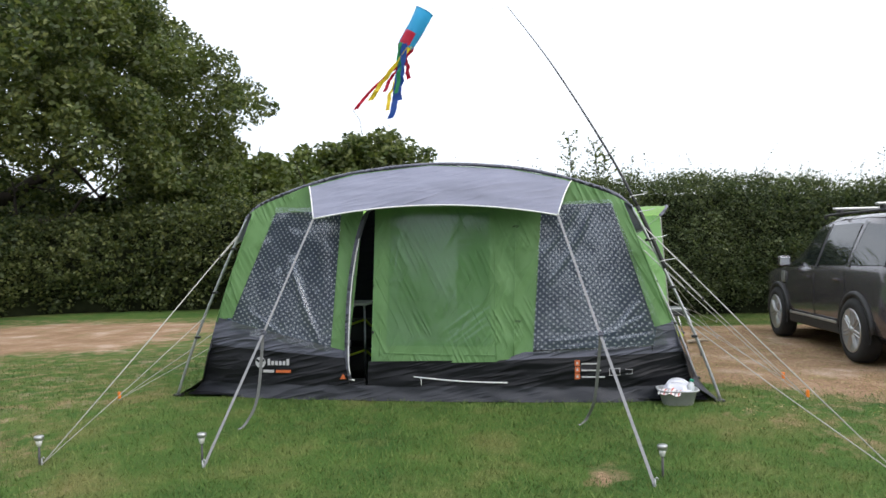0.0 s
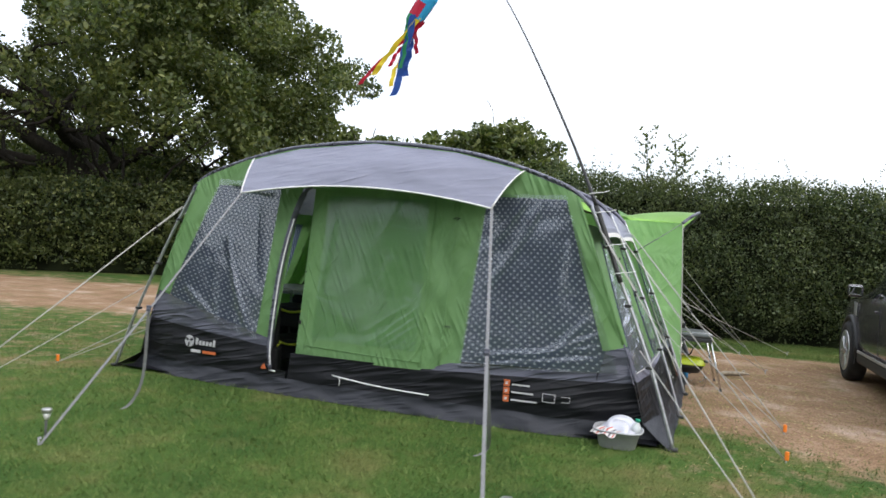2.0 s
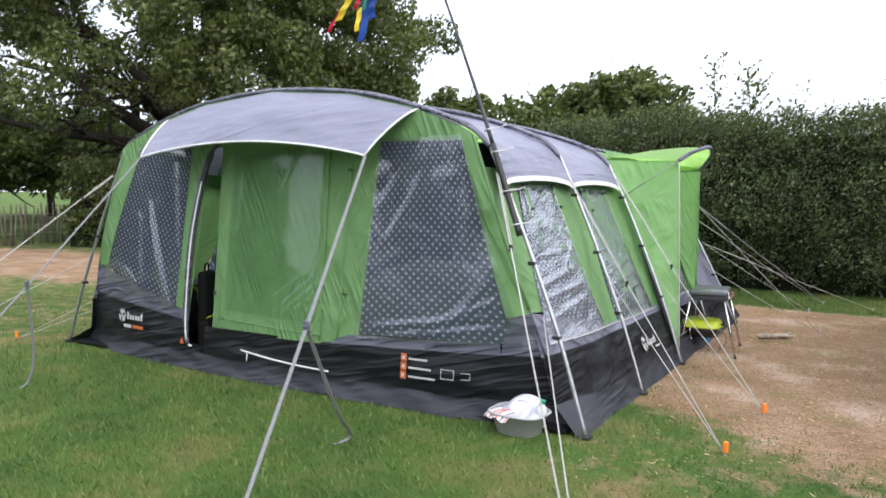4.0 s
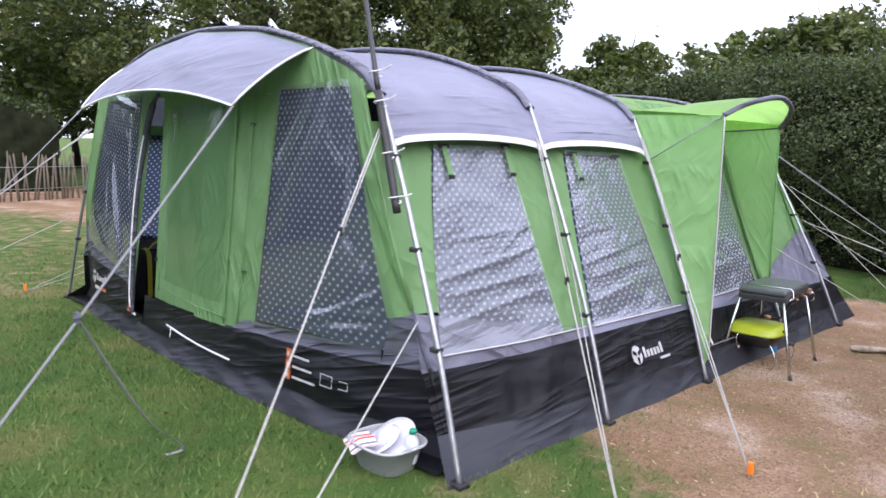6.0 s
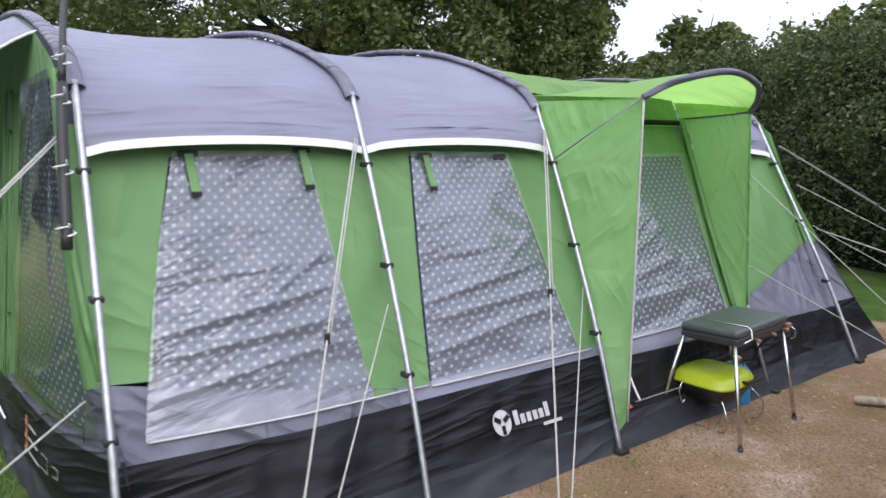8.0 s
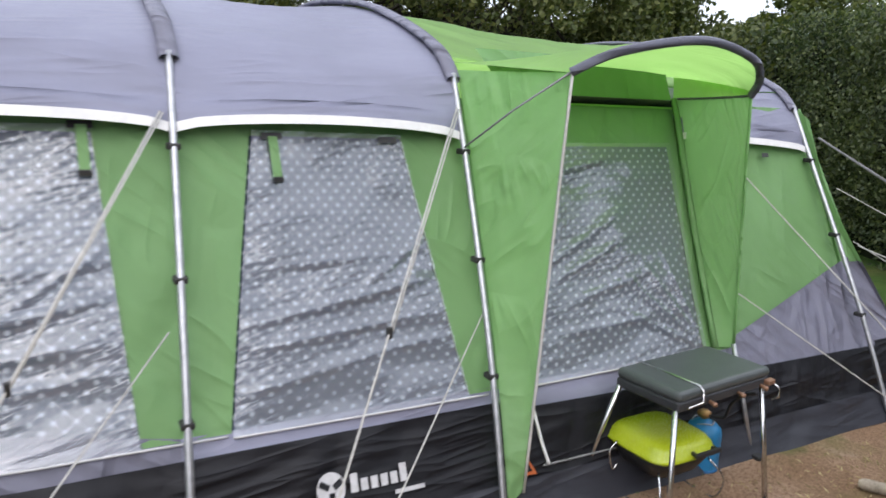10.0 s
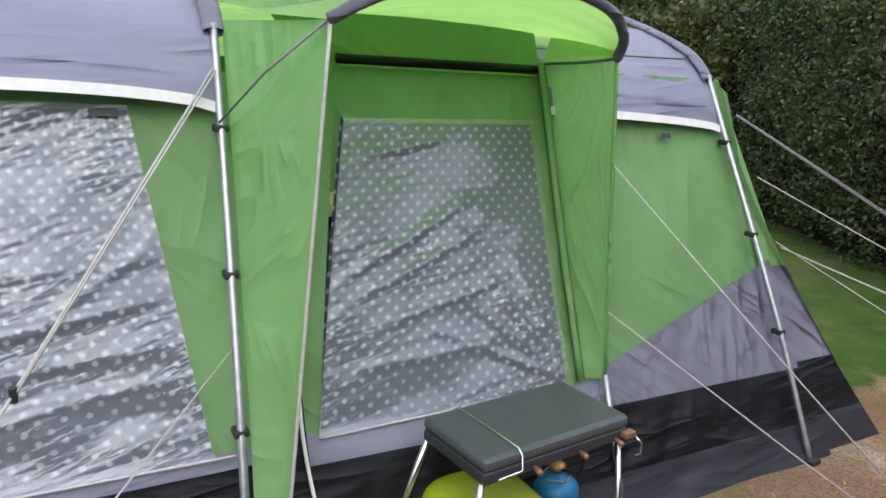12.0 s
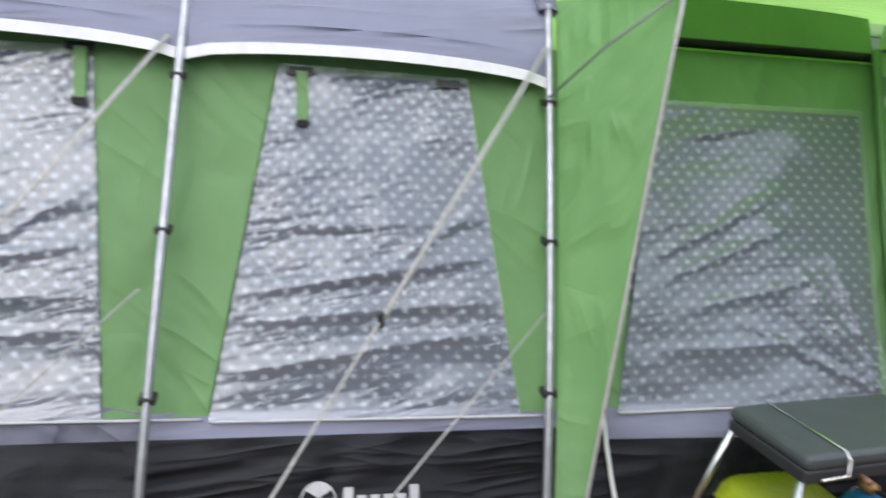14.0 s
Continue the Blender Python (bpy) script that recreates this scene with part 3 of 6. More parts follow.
def branch(rng, start, way, length, r0, r1, bend=0.25, n=7):
    pts, p, d = [Vector(start)], Vector(start), Vector(way).normalized()
    for i in range(n):
        d = (d + Vector(rng.normal(0, bend, 3))).normalized()
        p = p + d * length / n
        pts.append(p.copy())
    rad = [r0 + (r1 - r0) * i / n for i in range(n + 1)]
    return pts, rad, d


def clump_leaves(rng, c, size, count):
    d = rng.normal(size=(count, 3))
    d /= np.linalg.norm(d, axis=1, keepdims=True)
    r = rng.uniform(0.35, 1.0, (count, 1)) ** 0.6
    return np.array(c) + d * r * np.array(size)


def oak(place):
    rng = np.random.default_rng(11)
    e = thing("oak_tree", Matrix.Translation(place), "large spreading oak with dense dark green crown", "tree")
    trunk, rad, _ = branch(rng, (0, 0, 0), (0.03, 0, 1), 4.2, 0.62, 0.42, 0.05)
    part("trunk", tube_mesh("trunk", trunk, rad, 14), BARK, e, "thick dark ridged trunk")
    tip = trunk[-1]
    leaves = []
    limbs = [((1.0, -0.3, 0.35), 6.5, 0.30), ((0.75, 0.3, 0.75), 6.0, 0.26), ((-1, -0.2, 0.35), 7.0, 0.30), ((-0.6, -0.5, 0.8), 6.0, 0.26),
             ((0.1, -0.9, 0.55), 6.0, 0.26), ((0.1, 0.2, 1), 6.5, 0.30), ((0.5, -0.8, 0.25), 5.5, 0.22), ((-0.6, -0.85, 0.3), 6.0, 0.22),
             ((-0.3, 0.9, 0.6), 5.0, 0.22), ((1.0, 0.2, 0.12), 5.5, 0.2)]
    for way, ln, r in limbs:
        s = trunk[rng.integers(4, 7)]
        pts, rr, d = branch(rng, s, way, ln, r, 0.07, 0.16, 8)
        limb = part("limb", tube_mesh("limb", pts, rr, 8), BARK, e)
        for k in range(9):
            i = rng.integers(2, 8)
            sub = (d * 0.4 + Vector(rng.normal(0, 0.75, 3)) + Vector((0, 0, 0.2))).normalized()
            tw, tr, _ = branch(rng, pts[i], sub, rng.uniform(1.6, 3.4), rr[i] * 0.5, 0.015, 0.22, 6)
            part("branch", tube_mesh("branch", tw, tr, 5), BARK, limb)
            for q in tw[4:]:
                if q.z > 5.6 or rng.uniform() < 0.3:
                    leaves.append(clump_leaves(rng, q, (0.42, 0.42, 0.30), 70))
    # outer crown: lobes of leaf clumps on a broad uneven dome, open low down where the limbs show
    for _ in range(1500):
        a, u = rng.uniform(0, 2 * math.pi), rng.uniform(-0.22, 1.0)
        k = math.sqrt(max(0.0, 1 - u * u))
        lob = 1 + 0.22 * noise.noise(Vector((math.cos(a) * 2, math.sin(a) * 2, u * 3)))
        R = rng.uniform(0.70, 1.0) * lob
        c = (8.6 * R * k * math.cos(a), 8.0 * R * k * math.sin(a), 5.0 + 7.2 * R * u)
        near = c[0] * 0.68 - c[1] * 0.73
        gap = noise.noise(Vector(c) * 0.55) + 0.5 * noise.noise(Vector(c) * 1.3)
        if c[2] < 6.4 and c[0] < 4.8:
            if gap < 0.06 or rng.uniform() < 0.12:
                continue
        elif c[2] < 8.6 and c[0] < 4.5:
            if gap < (0.06 if near > 0 else -0.05) or (near > 1 and rng.uniform() < 0.3):
                continue
        elif gap < -0.10:
            continue
        s = rng.uniform(0.38, 0.85)
        leaves.append(clump_leaves(rng, c, (s, s, s * 0.85), int(430 * s)))
    lv = np.concatenate(leaves)
    part("crown", leaf_cloud("crown", lv, 0.078, rng, 0.1), LEAF_OAK, e, "dense lobed crown of oak leaves")
    return e


oak((-15.6, 20.8, 0))


def bush_tree(name, place, rx, rz, base, label, seed, leaf=0.2, clumps=120, mat=None, thin=0.0):
    rng = np.random.default_rng(seed)
    e = thing(name, Matrix.Translation(place), label, "tree")
    tr, rad, _ = branch(rng, (0, 0, 0), (0, 0, 1), base + rz * 0.9, 0.045 * rx + 0.05, 0.04, 0.05)
    trunk = part("trunk", tube_mesh("trunk", tr, rad, 8), BARK, e)
    for _ in range(7):
        i = rng.integers(3, 7)
        p, r, _ = branch(rng, tr[i], rng.normal(size=3) + np.array((0, 0, 0.6)), rx * 0.8, rad[i] * 0.6, 0.02, 0.2, 5)
        part("limb", tube_mesh("limb", p, r, 5), BARK, trunk)
    leaves = []
    for _ in range(clumps):
        a, u = rng.uniform(0, 2 * math.pi), rng.uniform(-0.35, 1)
        k = math.sqrt(max(0, 1 - u * u))
        R = rng.uniform(0.6, 1.0) * (1 + 0.2 * noise.noise(Vector((math.cos(a) * 2 + seed, math.sin(a) * 2, u * 3))))
        s = rng.uniform(0.13, 0.24) * rx
        leaves.append(clump_leaves(rng, (rx * R * k * math.cos(a), rx * R * k * math.sin(a), base + rz * (0.35 + 0.65 * R * u)), (s, s, s * 0.7), 110))
    part("crown", leaf_cloud("crown", np.concatenate(leaves), leaf, rng, 0.2), mat or LEAF_FAR, e)
    return e


bush_tree("round_tree", (-9.6, 60, 0), 6.2, 7.5, 3.4, "round topped dark green tree far beyond the hedge", 21, 0.24, 170, LEAF_OAK)
bush_tree("field_tree", (-13.4, 56, 0), 5.4, 7.0, 2.0, "broad mid green tree beyond the hedge", 22, 0.24, 130)
bush_tree("field_tree", (-7.8, 31, 0), 2.8, 3.2, 1.0, "light green bushy tree behind the hedge", 23, 0.13, 130)
bush_tree("field_tree", (-10.5, 33, 0), 3.0, 5.0, 1.2, "light green bushy tree behind the hedge", 24, 0.13, 130)
for i, (x, y, r, h) in enumerate(((-12.6, 22.0, 2.7, 2.9), (-9.0, 22.8, 2.7, 3.7), (-5.8, 25.5, 2.6, 2.0), (-16.3, 24.0, 3.0, 3.5), (-18.5, 27, 3.2, 4.4))):
    bush_tree("undergrowth_bush", (x, y, 0), r, h, 0.5, "dark green bush below the oak behind the hedge", 40 + i, 0.085, 170, LEAF_SHADED if i % 2 == 0 else LEAF_OAK)
# far copse across the next field, its skirts clear of the ground
for i, (x, y, r) in enumerate(((-24.0, 30.5, 3.4), (-28.0, 27.5, 3.6), (-30.5, 24.0, 3.6), (-33.0, 20.0, 3.8), (-36.0, 31.0, 4.2))):
    bush_tree("copse_tree", (x, y, 0), r, 4.6, 1.0, "dark green tree in the copse past the paling fence", 80 + i, 0.13, 150, LEAF_SHADED if i % 2 else LEAF_OAK)
# unseen trees added to close the field behind the walk and darken window reflections
for i, (x, y) in enumerate(((22, -14), (27, -5), (26, 4), (28, 12), (34, 20), (8, -20), (-4, -22), (-16, -20), (-26, -8), (-30, 2))):
    bush_tree("reflection_tree", (x, y, 0), 4.6, 6.5, 1.2, "dark green unseen tree added for the window reflections", 60 + i, 0.2, 110, LEAF_OAK)
bush_tree("field_tree", (-26.0, 13.0, 0), 5.5, 8.0, 1.4, "dark green tree beyond the paling fence", 26, 0.14, 200, LEAF_OAK)


def sapling(place, height, seed):
    rng = np.random.default_rng(seed)
    e = thing("sapling", Matrix.Translation(place), "slender young ash shoot rising out of the hedge", "sapling", "saplings in the hedge")
    tr, rad, _ = branch(rng, (0, 0, 0), (0, 0, 1), height, 0.02, 0.004, 0.03, 8)
    part("trunk", tube_mesh("trunk", tr, rad, 6), BARK, e)
    lv = []
    for i in range(22):
        f = 0.62 + 0.38 * i / 22
        p = tr[0].lerp(tr[-1], f)
        a = i * 2.4
        w = 0.24 * (1.25 - f)+ 0.06
        for k in range(14):
            g = (k + 1) / 14
            lv.append((p.x + math.cos(a) * w * g * 1.6, p.y + math.sin(a) * w * g * 1.6 + rng.normal(0, 0.02), p.z + 0.16 * g + rng.normal(0, 0.025)))
    part("foliage", leaf_cloud("foliage", np.array(lv), 0.036, rng), LEAF_FAR, e)


sapling((2.38, 15.0, 0), 3.75, 1)
sapling((3.03, 15.05, 0), 3.62, 2)
sapling((2.72, 15.2, 0), 3.3, 3)


def paling_fence():
    e = thing("paling_fence", pose(-13.2, 8.0, 0, 0, 0, 14), "weathered chestnut paling fence with leaning stakes", "fence")
    wood = bark_mat("weathered_chestnut", (0.20, 0.175, 0.14))
    rng = np.random.default_rng(8)
    for i in range(112):
        y = -1.6 + i * 0.115
        h = rng.uniform(0.98, 1.16)
        t, s = rng.normal(0, 0.09), rng.normal(0, 0.05)
        part("pale", tube_mesh("pale", [(s, y, 0), (s * 0.5, y + t * 0.5, h * 0.5), (0, y + t, h - 0.06), (0, y + t * 1.05, h)], [0.024, 0.023, 0.02, 0.005], 5), wood, e)
    for z in (0.3, 0.8):
        part("wire", tube_mesh("wire", [(0.02, -1.7, z), (0.03, 2.5, z - 0.03), (0.02, 6.5, z), (0.03, 11.4, z)], 0.006, 5), STEEL, e)


paling_fence()


def far_hill():
    verts, n = [], 40
    for i in range(n + 1):
        x = -900 + 2400 * i / n
        h = 62 + 10 * noise.noise(Vector((x * 0.002, 2.0, 0)))
        verts += [(x, 900, 0), (x, 1100, h), (x, 1300, h * 0.9)]
    faces = [(3 * i + k, 3 * i + 3 + k, 3 * i + 4 + k, 3 * i + 1 + k) for i in range(n) for k in range(2)]
    m = Mat("far_fields")
    m.set(m.ramp(m.noise(0.006, 3, m.coords("Object", (1, 1, 4))), [(0.4, (0.16, 0.19, 0.13)), (0.6, (0.30, 0.30, 0.20))]), 1.0, 0, 0)
    tagged(part("far_hill", mesh_of("far_hill", verts, faces), m.m), "pale distant ridge of fields", "hill", kind="structure")


far_hill()


# ---- the tent, in its own frame: x across the front, y towards the back ----
TENT = pose(0.0, 6.52, 0, 0, 0, -5.3)
tent = thing("tunnel_tent", TENT, "green and grey tunnel tent with clear windows and a side porch", "tent")
LEG = [(2.56, 0.0), (2.39, 0.5), (2.21, 0.94), (2.02, 1.365), (1.83, 1.755)]
TOP = [(1.68, 1.875), (1.25, 2.03), (0.74, 2.145), (0.0, 2.2)]
# each hoop: place of its foot, place of its elbow, scale of its height, how far its elbow leans in
HOOPS = [(0.04, 0.14, 1.0, 0.0), (1.206, 1.289, 1.0, 0.0), (2.363, 2.443, 0.99, 0.0), (4.89, 4.80, 0.955, 0.045)]


# roof section from the right eave over the ridge to the left eave
EAVE = [(1.945, 1.50), (1.90, 1.62), (1.82, 1.735), (1.66, 1.855), (1.25, 2.005), (0.74, 2.115), (0.0, 2.17)]
ROOF = smooth_line([(u, 0, z) for u, z in EAVE] + [(-u, 0, z) for u, z in EAVE[-2::-1]], 6)


def hoop_v(h, z):
    return lerp(h[0], h[1], min(1, z / 1.75))


def roof_panel(name, h0, h1, mat, label, a0=0.0, a1=1.0, b0=0.0, b1=1.0):
    """A roof bay between two hoops; a: round the section, b: from hoop to hoop."""
    def fn(a, b):
        b = lerp(b0, b1, b)
        p = along(ROOF, lerp(a0, a1, a))
        k = lerp(h0[2], h1[2], b)
        sag = 1 - 0.020 * math.sin(math.pi * b) ** 0.8
        z = p.z * k * sag
        if p.z < 1.6:
            z += 0.078 * math.sin(math.pi * b) ** 0.6 - 0.005
        return (p.x * (1 + 0.012 * math.sin(math.pi * b)) * (1 - lerp(h0[3], h1[3], b)), lerp(hoop_v(h0, p.z), hoop_v(h1, p.z), b), z)
    return part(name, sheet_mesh(name, fn, 56, 26, 0.020, h0[0] + 3, (2.2, 5)), mat, tent, label), fn


r1, f1 = roof_panel("roof_panel", HOOPS[0], HOOPS[1], GREY, "mid grey roof cloth")
r2, f2 = roof_panel("roof_panel", HOOPS[1], HOOPS[2], GREY, "mid grey roof cloth")
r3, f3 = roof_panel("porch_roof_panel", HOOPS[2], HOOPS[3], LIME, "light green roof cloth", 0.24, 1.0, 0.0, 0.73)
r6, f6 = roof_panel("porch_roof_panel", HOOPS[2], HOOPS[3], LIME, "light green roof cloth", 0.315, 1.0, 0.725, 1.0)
r4, f4 = roof_panel("roof_panel", HOOPS[2], HOOPS[3], GREY, "mid grey roof cloth", 0.0, 0.235, 0.55, 1.0)
r5, f5 = roof_panel("roof_panel", (HOOPS[2][0], HOOPS[2][1], HOOPS[2][2] + 0.004, 0.0), (HOOPS[3][0], HOOPS[3][1], HOOPS[3][2] + 0.004, 0.045), GREY, "mid grey roof cloth", 0.235, 0.32, 0.72, 1.0)
for fn, b0, b1, left in ((f1, 0, 1, True), (f2, 0, 1, True), (f4, 0, 1, False)):
    for a in ((0.0, 1.0) if left else (0.0,)):
        pts = [Vector(fn(a, i / 14)) + Vector((0.006 if a == 0 else -0.006, 0, 0.0)) for i in range(15)]
        part("eave_piping", ribbon_mesh("eave_piping", pts, 0.034, (0.2 if a == 0 else -0.2, 0, -1), 0.008), WHITE, tent, "white eave piping")

# hoops: steel legs, dark sleeves over the roof
for h in HOOPS:
    k = h[2]
    for s in (1, -1):
        leg = smooth_line([(s * u * (1 - h[3] * min(1, z / 1.5)), hoop_v(h, z), z * k) for u, z in LEG], 5)
        pole = part("pole", tube_mesh("pole", leg, 0.0135, 10), STEEL, tent, "galvanised steel leg pole")
        for f in (0.29, 0.54, 0.79):
            p = along(leg, f)
            part("clip", box_bm(0.05, 0.045, 0.024, p - Vector((s * 0.012, 0, 0)), 0.006), BLACKPLASTIC, pole, "black plastic clip")
        part("foot", box_bm(0.09, 0.07, 0.025, Vector((s * 2.545, h[0], 0.012)), 0.008), BLACKPLASTIC, pole, "black pegging foot")
    ends = [(1.845, 1.735)] + TOP
    line = smooth_line([(u * (1 - h[3]), h[1], z * k) for u, z in ends] + [(-u * (1 - h[3]), h[1], z * k) for u, z in ends[-2::-1]], 6)

    def sleeve(a, b, line=line, h=h):
        p = along(line, a)
        t = 2 * math.pi * b
        out = Vector((p.x * 0.25, 0, 1)).normalized()
        return p + out * (0.017 * math.cos(t) - 0.006) + Vector((0, 0.036 * math.sin(t), 0))
    part("pole_sleeve", sheet_mesh("pole_sleeve", sleeve, 64, 10, 0.003, h[0], (9, 9)), GREY_LOW, tent, "grey hoop sleeve")


# ---- front wall ----
def front(u, z, off=0.0):
    turn = 0.13 * min(1.0, max(0.0, (abs(u) - 1.65) / 0.6)) ** 1.5 * max(0.0, 1 - z / 1.2)
    return (u, 0.045 + 0.035 * z - 0.13 * max(0.0, 1 - (u / 2.45) ** 2) * (1 - 0.42 * z) + turn - off, z)


def quad(c, off=0.0):
    """A patch of the front wall between four corners (u, z): low left, low right, high right, high left."""
    def fn(a, b):
        u = lerp(lerp(c[0][0], c[1][0], a), lerp(c[3][0], c[2][0], a), b)
        z = lerp(lerp(c[0][1], c[1][1], a), lerp(c[3][1], c[2][1], a), b)
        return front(u, z, off)
    return fn


def edge_u(z):
    """Half width of the front cloth at the height z: nearly upright along the skirt, leaning in above."""
    line = [(0.0, 2.42), (0.13, 2.335), (0.43, 2.262), (0.70, 2.168), (1.80, 1.75)]
    for (z0, u0), (z1, u1) in zip(line, line[1:]):
        if z <= z1:
            return lerp(u0, u1, (z - z0) / (z1 - z0))
    return 1.75 - 0.42 * (z - 1.8)


def front_piece(name, c, mat, label="", n=(14, 14), crease=0.008, off=0.0, parent=None, seed=0.0):
    return part(name, sheet_mesh(name, quad(c, off), n[0], n[1], crease, seed, (3, 3)), mat, parent or tent, label)


front_piece("front_panel", [(-edge_u(0.76), 0.76), (-1.98, 0.76), (-1.50, 1.82), (-edge_u(1.82), 1.82)], GREEN, "green cloth strip", (6, 16))
front_piece("front_panel", [(-0.965, 0.44), (-0.79, 0.39), (-0.64, 1.79), (-0.86, 1.79)], GREEN, "green cloth strip", (6, 18), seed=2)
front_piece("front_panel", [(0.605, 0.37), (0.93, 0.40), (1.035, 1.78), (0.60, 1.78)], GREEN, "green cloth strip", (10, 18), 0.012, seed=4)
front_piece("front_panel", [(2.01, 0.66), (edge_u(0.66), 0.66), (edge_u(1.8), 1.8), (1.65, 1.8)], GREEN, "green cloth strip", (8, 16), seed=5)
front_piece("front_skirt", [(-edge_u(0.50), 0.50), (-0.79, 0.385), (-0.79, 0.45), (-edge_u(0.77), 0.77)], DGREY, "dark grey lower cloth", (20, 8), seed=1)
front_piece("front_skirt", [(0.60, 0.365), (1.98, 0.425), (1.98, 0.50), (0.85, 0.445)], DGREY, "dark grey lower cloth", (20, 6), 0.006, seed=2)
front_piece("front_skirt", [(1.98, 0.425), (edge_u(0.43), 0.43), (edge_u(0.70), 0.70), (2.03, 0.66)], DGREY, "dark grey corner cloth", (8, 8), 0.006, seed=3)
front_piece("front_skirt_band", [(-edge_u(0.13), 0.13), (-0.775, 0.13), (-0.785, 0.39), (-edge_u(0.505), 0.505)], BLACK, "charcoal lower band", (22, 8), 0.02, seed=7)
front_piece("front_skirt_band", [(-0.60, 0.13), (0.61, 0.13), (0.61, 0.375), (-0.59, 0.36)], BLACK, "charcoal lower band", (18, 8), 0.014, seed=8)
front_piece("front_skirt_band", [(0.61, 0.13), (edge_u(0.13), 0.13), (edge_u(0.435), 0.435), (0.61, 0.375)], BLACK, "charcoal lower band", (22, 8), 0.02, seed=9)
front_piece("door_sill", [(-0.775, 0.13), (-0.62, 0.13), (-0.62, 0.205), (-0.775, 0.205)], BLACK, "charcoal door sill", (6, 4), 0.0)


def flap_front(a, b):
    u = lerp(-1, 1, a) * lerp(2.47, edge_u(0.135), b)
    p = front(u, 0.135 * b, 0.0)
    return (p[0], p[1] - 0.02 * (1 - b) ** 2 - 0.006 * math.sin(u * 9) * (1 - b), 0.004 + p[2])


part("mud_flap", sheet_mesh("mud_flap", flap_front, 100, 8, 0.02, 4, (4, 8)), FLAP, tent, "grey ground flap")


def arch_z(u):
    a = [(0, 2.185), (0.74, 2.125), (1.25, 2.01), (1.68, 1.85), (1.80, 1.76)]
    u = abs(u)
    for (u0, z0), (u1, z1) in zip(a, a[1:]):
        if u <= u1:
            return lerp(z0, z1, (u - u0) / (u1 - u0))
    return 1.76


def header(a, b):
    u = lerp(-1.79, 1.79, a)
    z = lerp(1.775, max(1.78, arch_z(u)), b)
    return front(u, z)


part("front_header", sheet_mesh("front_header", header, 40, 8, 0.008, 2, (3, 3)), GREEN, tent, "green cloth above the door")


def folded(base, folds, axis):
    """Adds long tapering folds, each from (a, b) to (a, b) with a width and height, to a film sheet."""
    def fn(a, b):
        p = Vector(base(a, b))
        for a0, b0, a1, b1, w, h in folds:
            dx, dy = a1 - a0, b1 - b0
            ln = math.hypot(dx, dy)
            t = ((a - a0) * dx + (b - b0) * dy) / ln ** 2
            d = ((a - a0) * dy - (b - b0) * dx) / ln
            if 0 < t < 1:
                p += axis * (1.5 * h * math.exp(-(d / w / 0.8) ** 2) * math.sin(math.pi * t) ** 0.7)
        return p
    return fn


def window(corners, film, label, curtain_corners=None, where="front", n=(16, 20), crease=0.0015, mat=None, seed=0.0, film_mat=None, folds=()):
    """A clear film window with its curtain hanging a little behind it."""
    place = quad if where == "front" else side_quad
    w = part("window", sheet_mesh("window", folded(place(corners, 0.010), folds, Vector((0, -1, 0.0))), 72, 72, crease, seed + 11, (4, 6)), film_mat or film, tent, label)
    w.visible_shadow = False
    part("curtain", sheet_mesh("curtain", place(curtain_corners or corners, -0.014), n[0], n[1], 0.012, seed, (9, 1.5)), mat or CURTAIN, w, "grey curtain with white dots" if mat is None else "green inner curtain")
    return w


window([(-2.02, 0.64), (-0.955, 0.44), (-0.85, 1.80), (-1.51, 1.83)], VINYL, "clear film window with dotted curtain", [(-2.0, 0.74), (-0.94, 0.47), (-0.84, 1.81), (-1.52, 1.84)], seed=3, folds=((0.42, 0.62, 0.93, 0.0, 0.03, 0.022), (0.30, 0.55, 0.55, 0.05, 0.02, 0.010), (0.1, 0.2, 0.6, 0.02, 0.02, 0.010), (0.2, 0.98, 0.9, 0.93, 0.015, 0.012), (0.75, 0.9, 0.95, 0.35, 0.02, 0.008)))
window([(0.92, 0.43), (2.13, 0.50), (1.655, 1.81), (1.03, 1.79)], VINYL, "clear film window with dotted curtain", [(0.90, 0.46), (2.09, 0.50), (1.68, 1.82), (1.02, 1.80)], seed=5, folds=((0.75, 1.0, 0.1, 0.45, 0.02, 0.016), (0.55, 1.0, 0.05, 0.65, 0.02, 0.014), (0.95, 0.14, 0.1, 0.06, 0.015, 0.014), (0.98, 0.22, 0.35, 0.04, 0.015, 0.014), (0.9, 0.3, 0.5, 0.02, 0.02, 0.012), (0.95, 0.08, 0.2, 0.02, 0.012, 0.012), (0.9, 0.75, 0.7, 0.35, 0.02, 0.008)))
# the closed half of the front door, with its film window
def set_back(c, off):
    """A patch of the front wall whose free edge hangs a little inside the tent."""
    flat = quad(c, off)

    def fn(a, b):
        p = Vector(flat(a, b))
        p.y += 0.075 * max(0.0, min(1.0, (0.25 - p.x) / 0.8)) * (1 - 0.5 * b)
        return p
    return fn


DOOR = [(-0.585, 0.335), (0.61, 0.36), (0.605, 1.79), (-0.535, 1.79)]
door = part("front_door", sheet_mesh("front_door", set_back(DOOR, 0.004), 26, 30, 0.012, 12, (3, 3)), GREEN, tent, "green zipped door cloth")
DOOR_PANE = [(-0.43, 0.50), (0.56, 0.50), (0.555, 1.72), (-0.38, 1.72)]
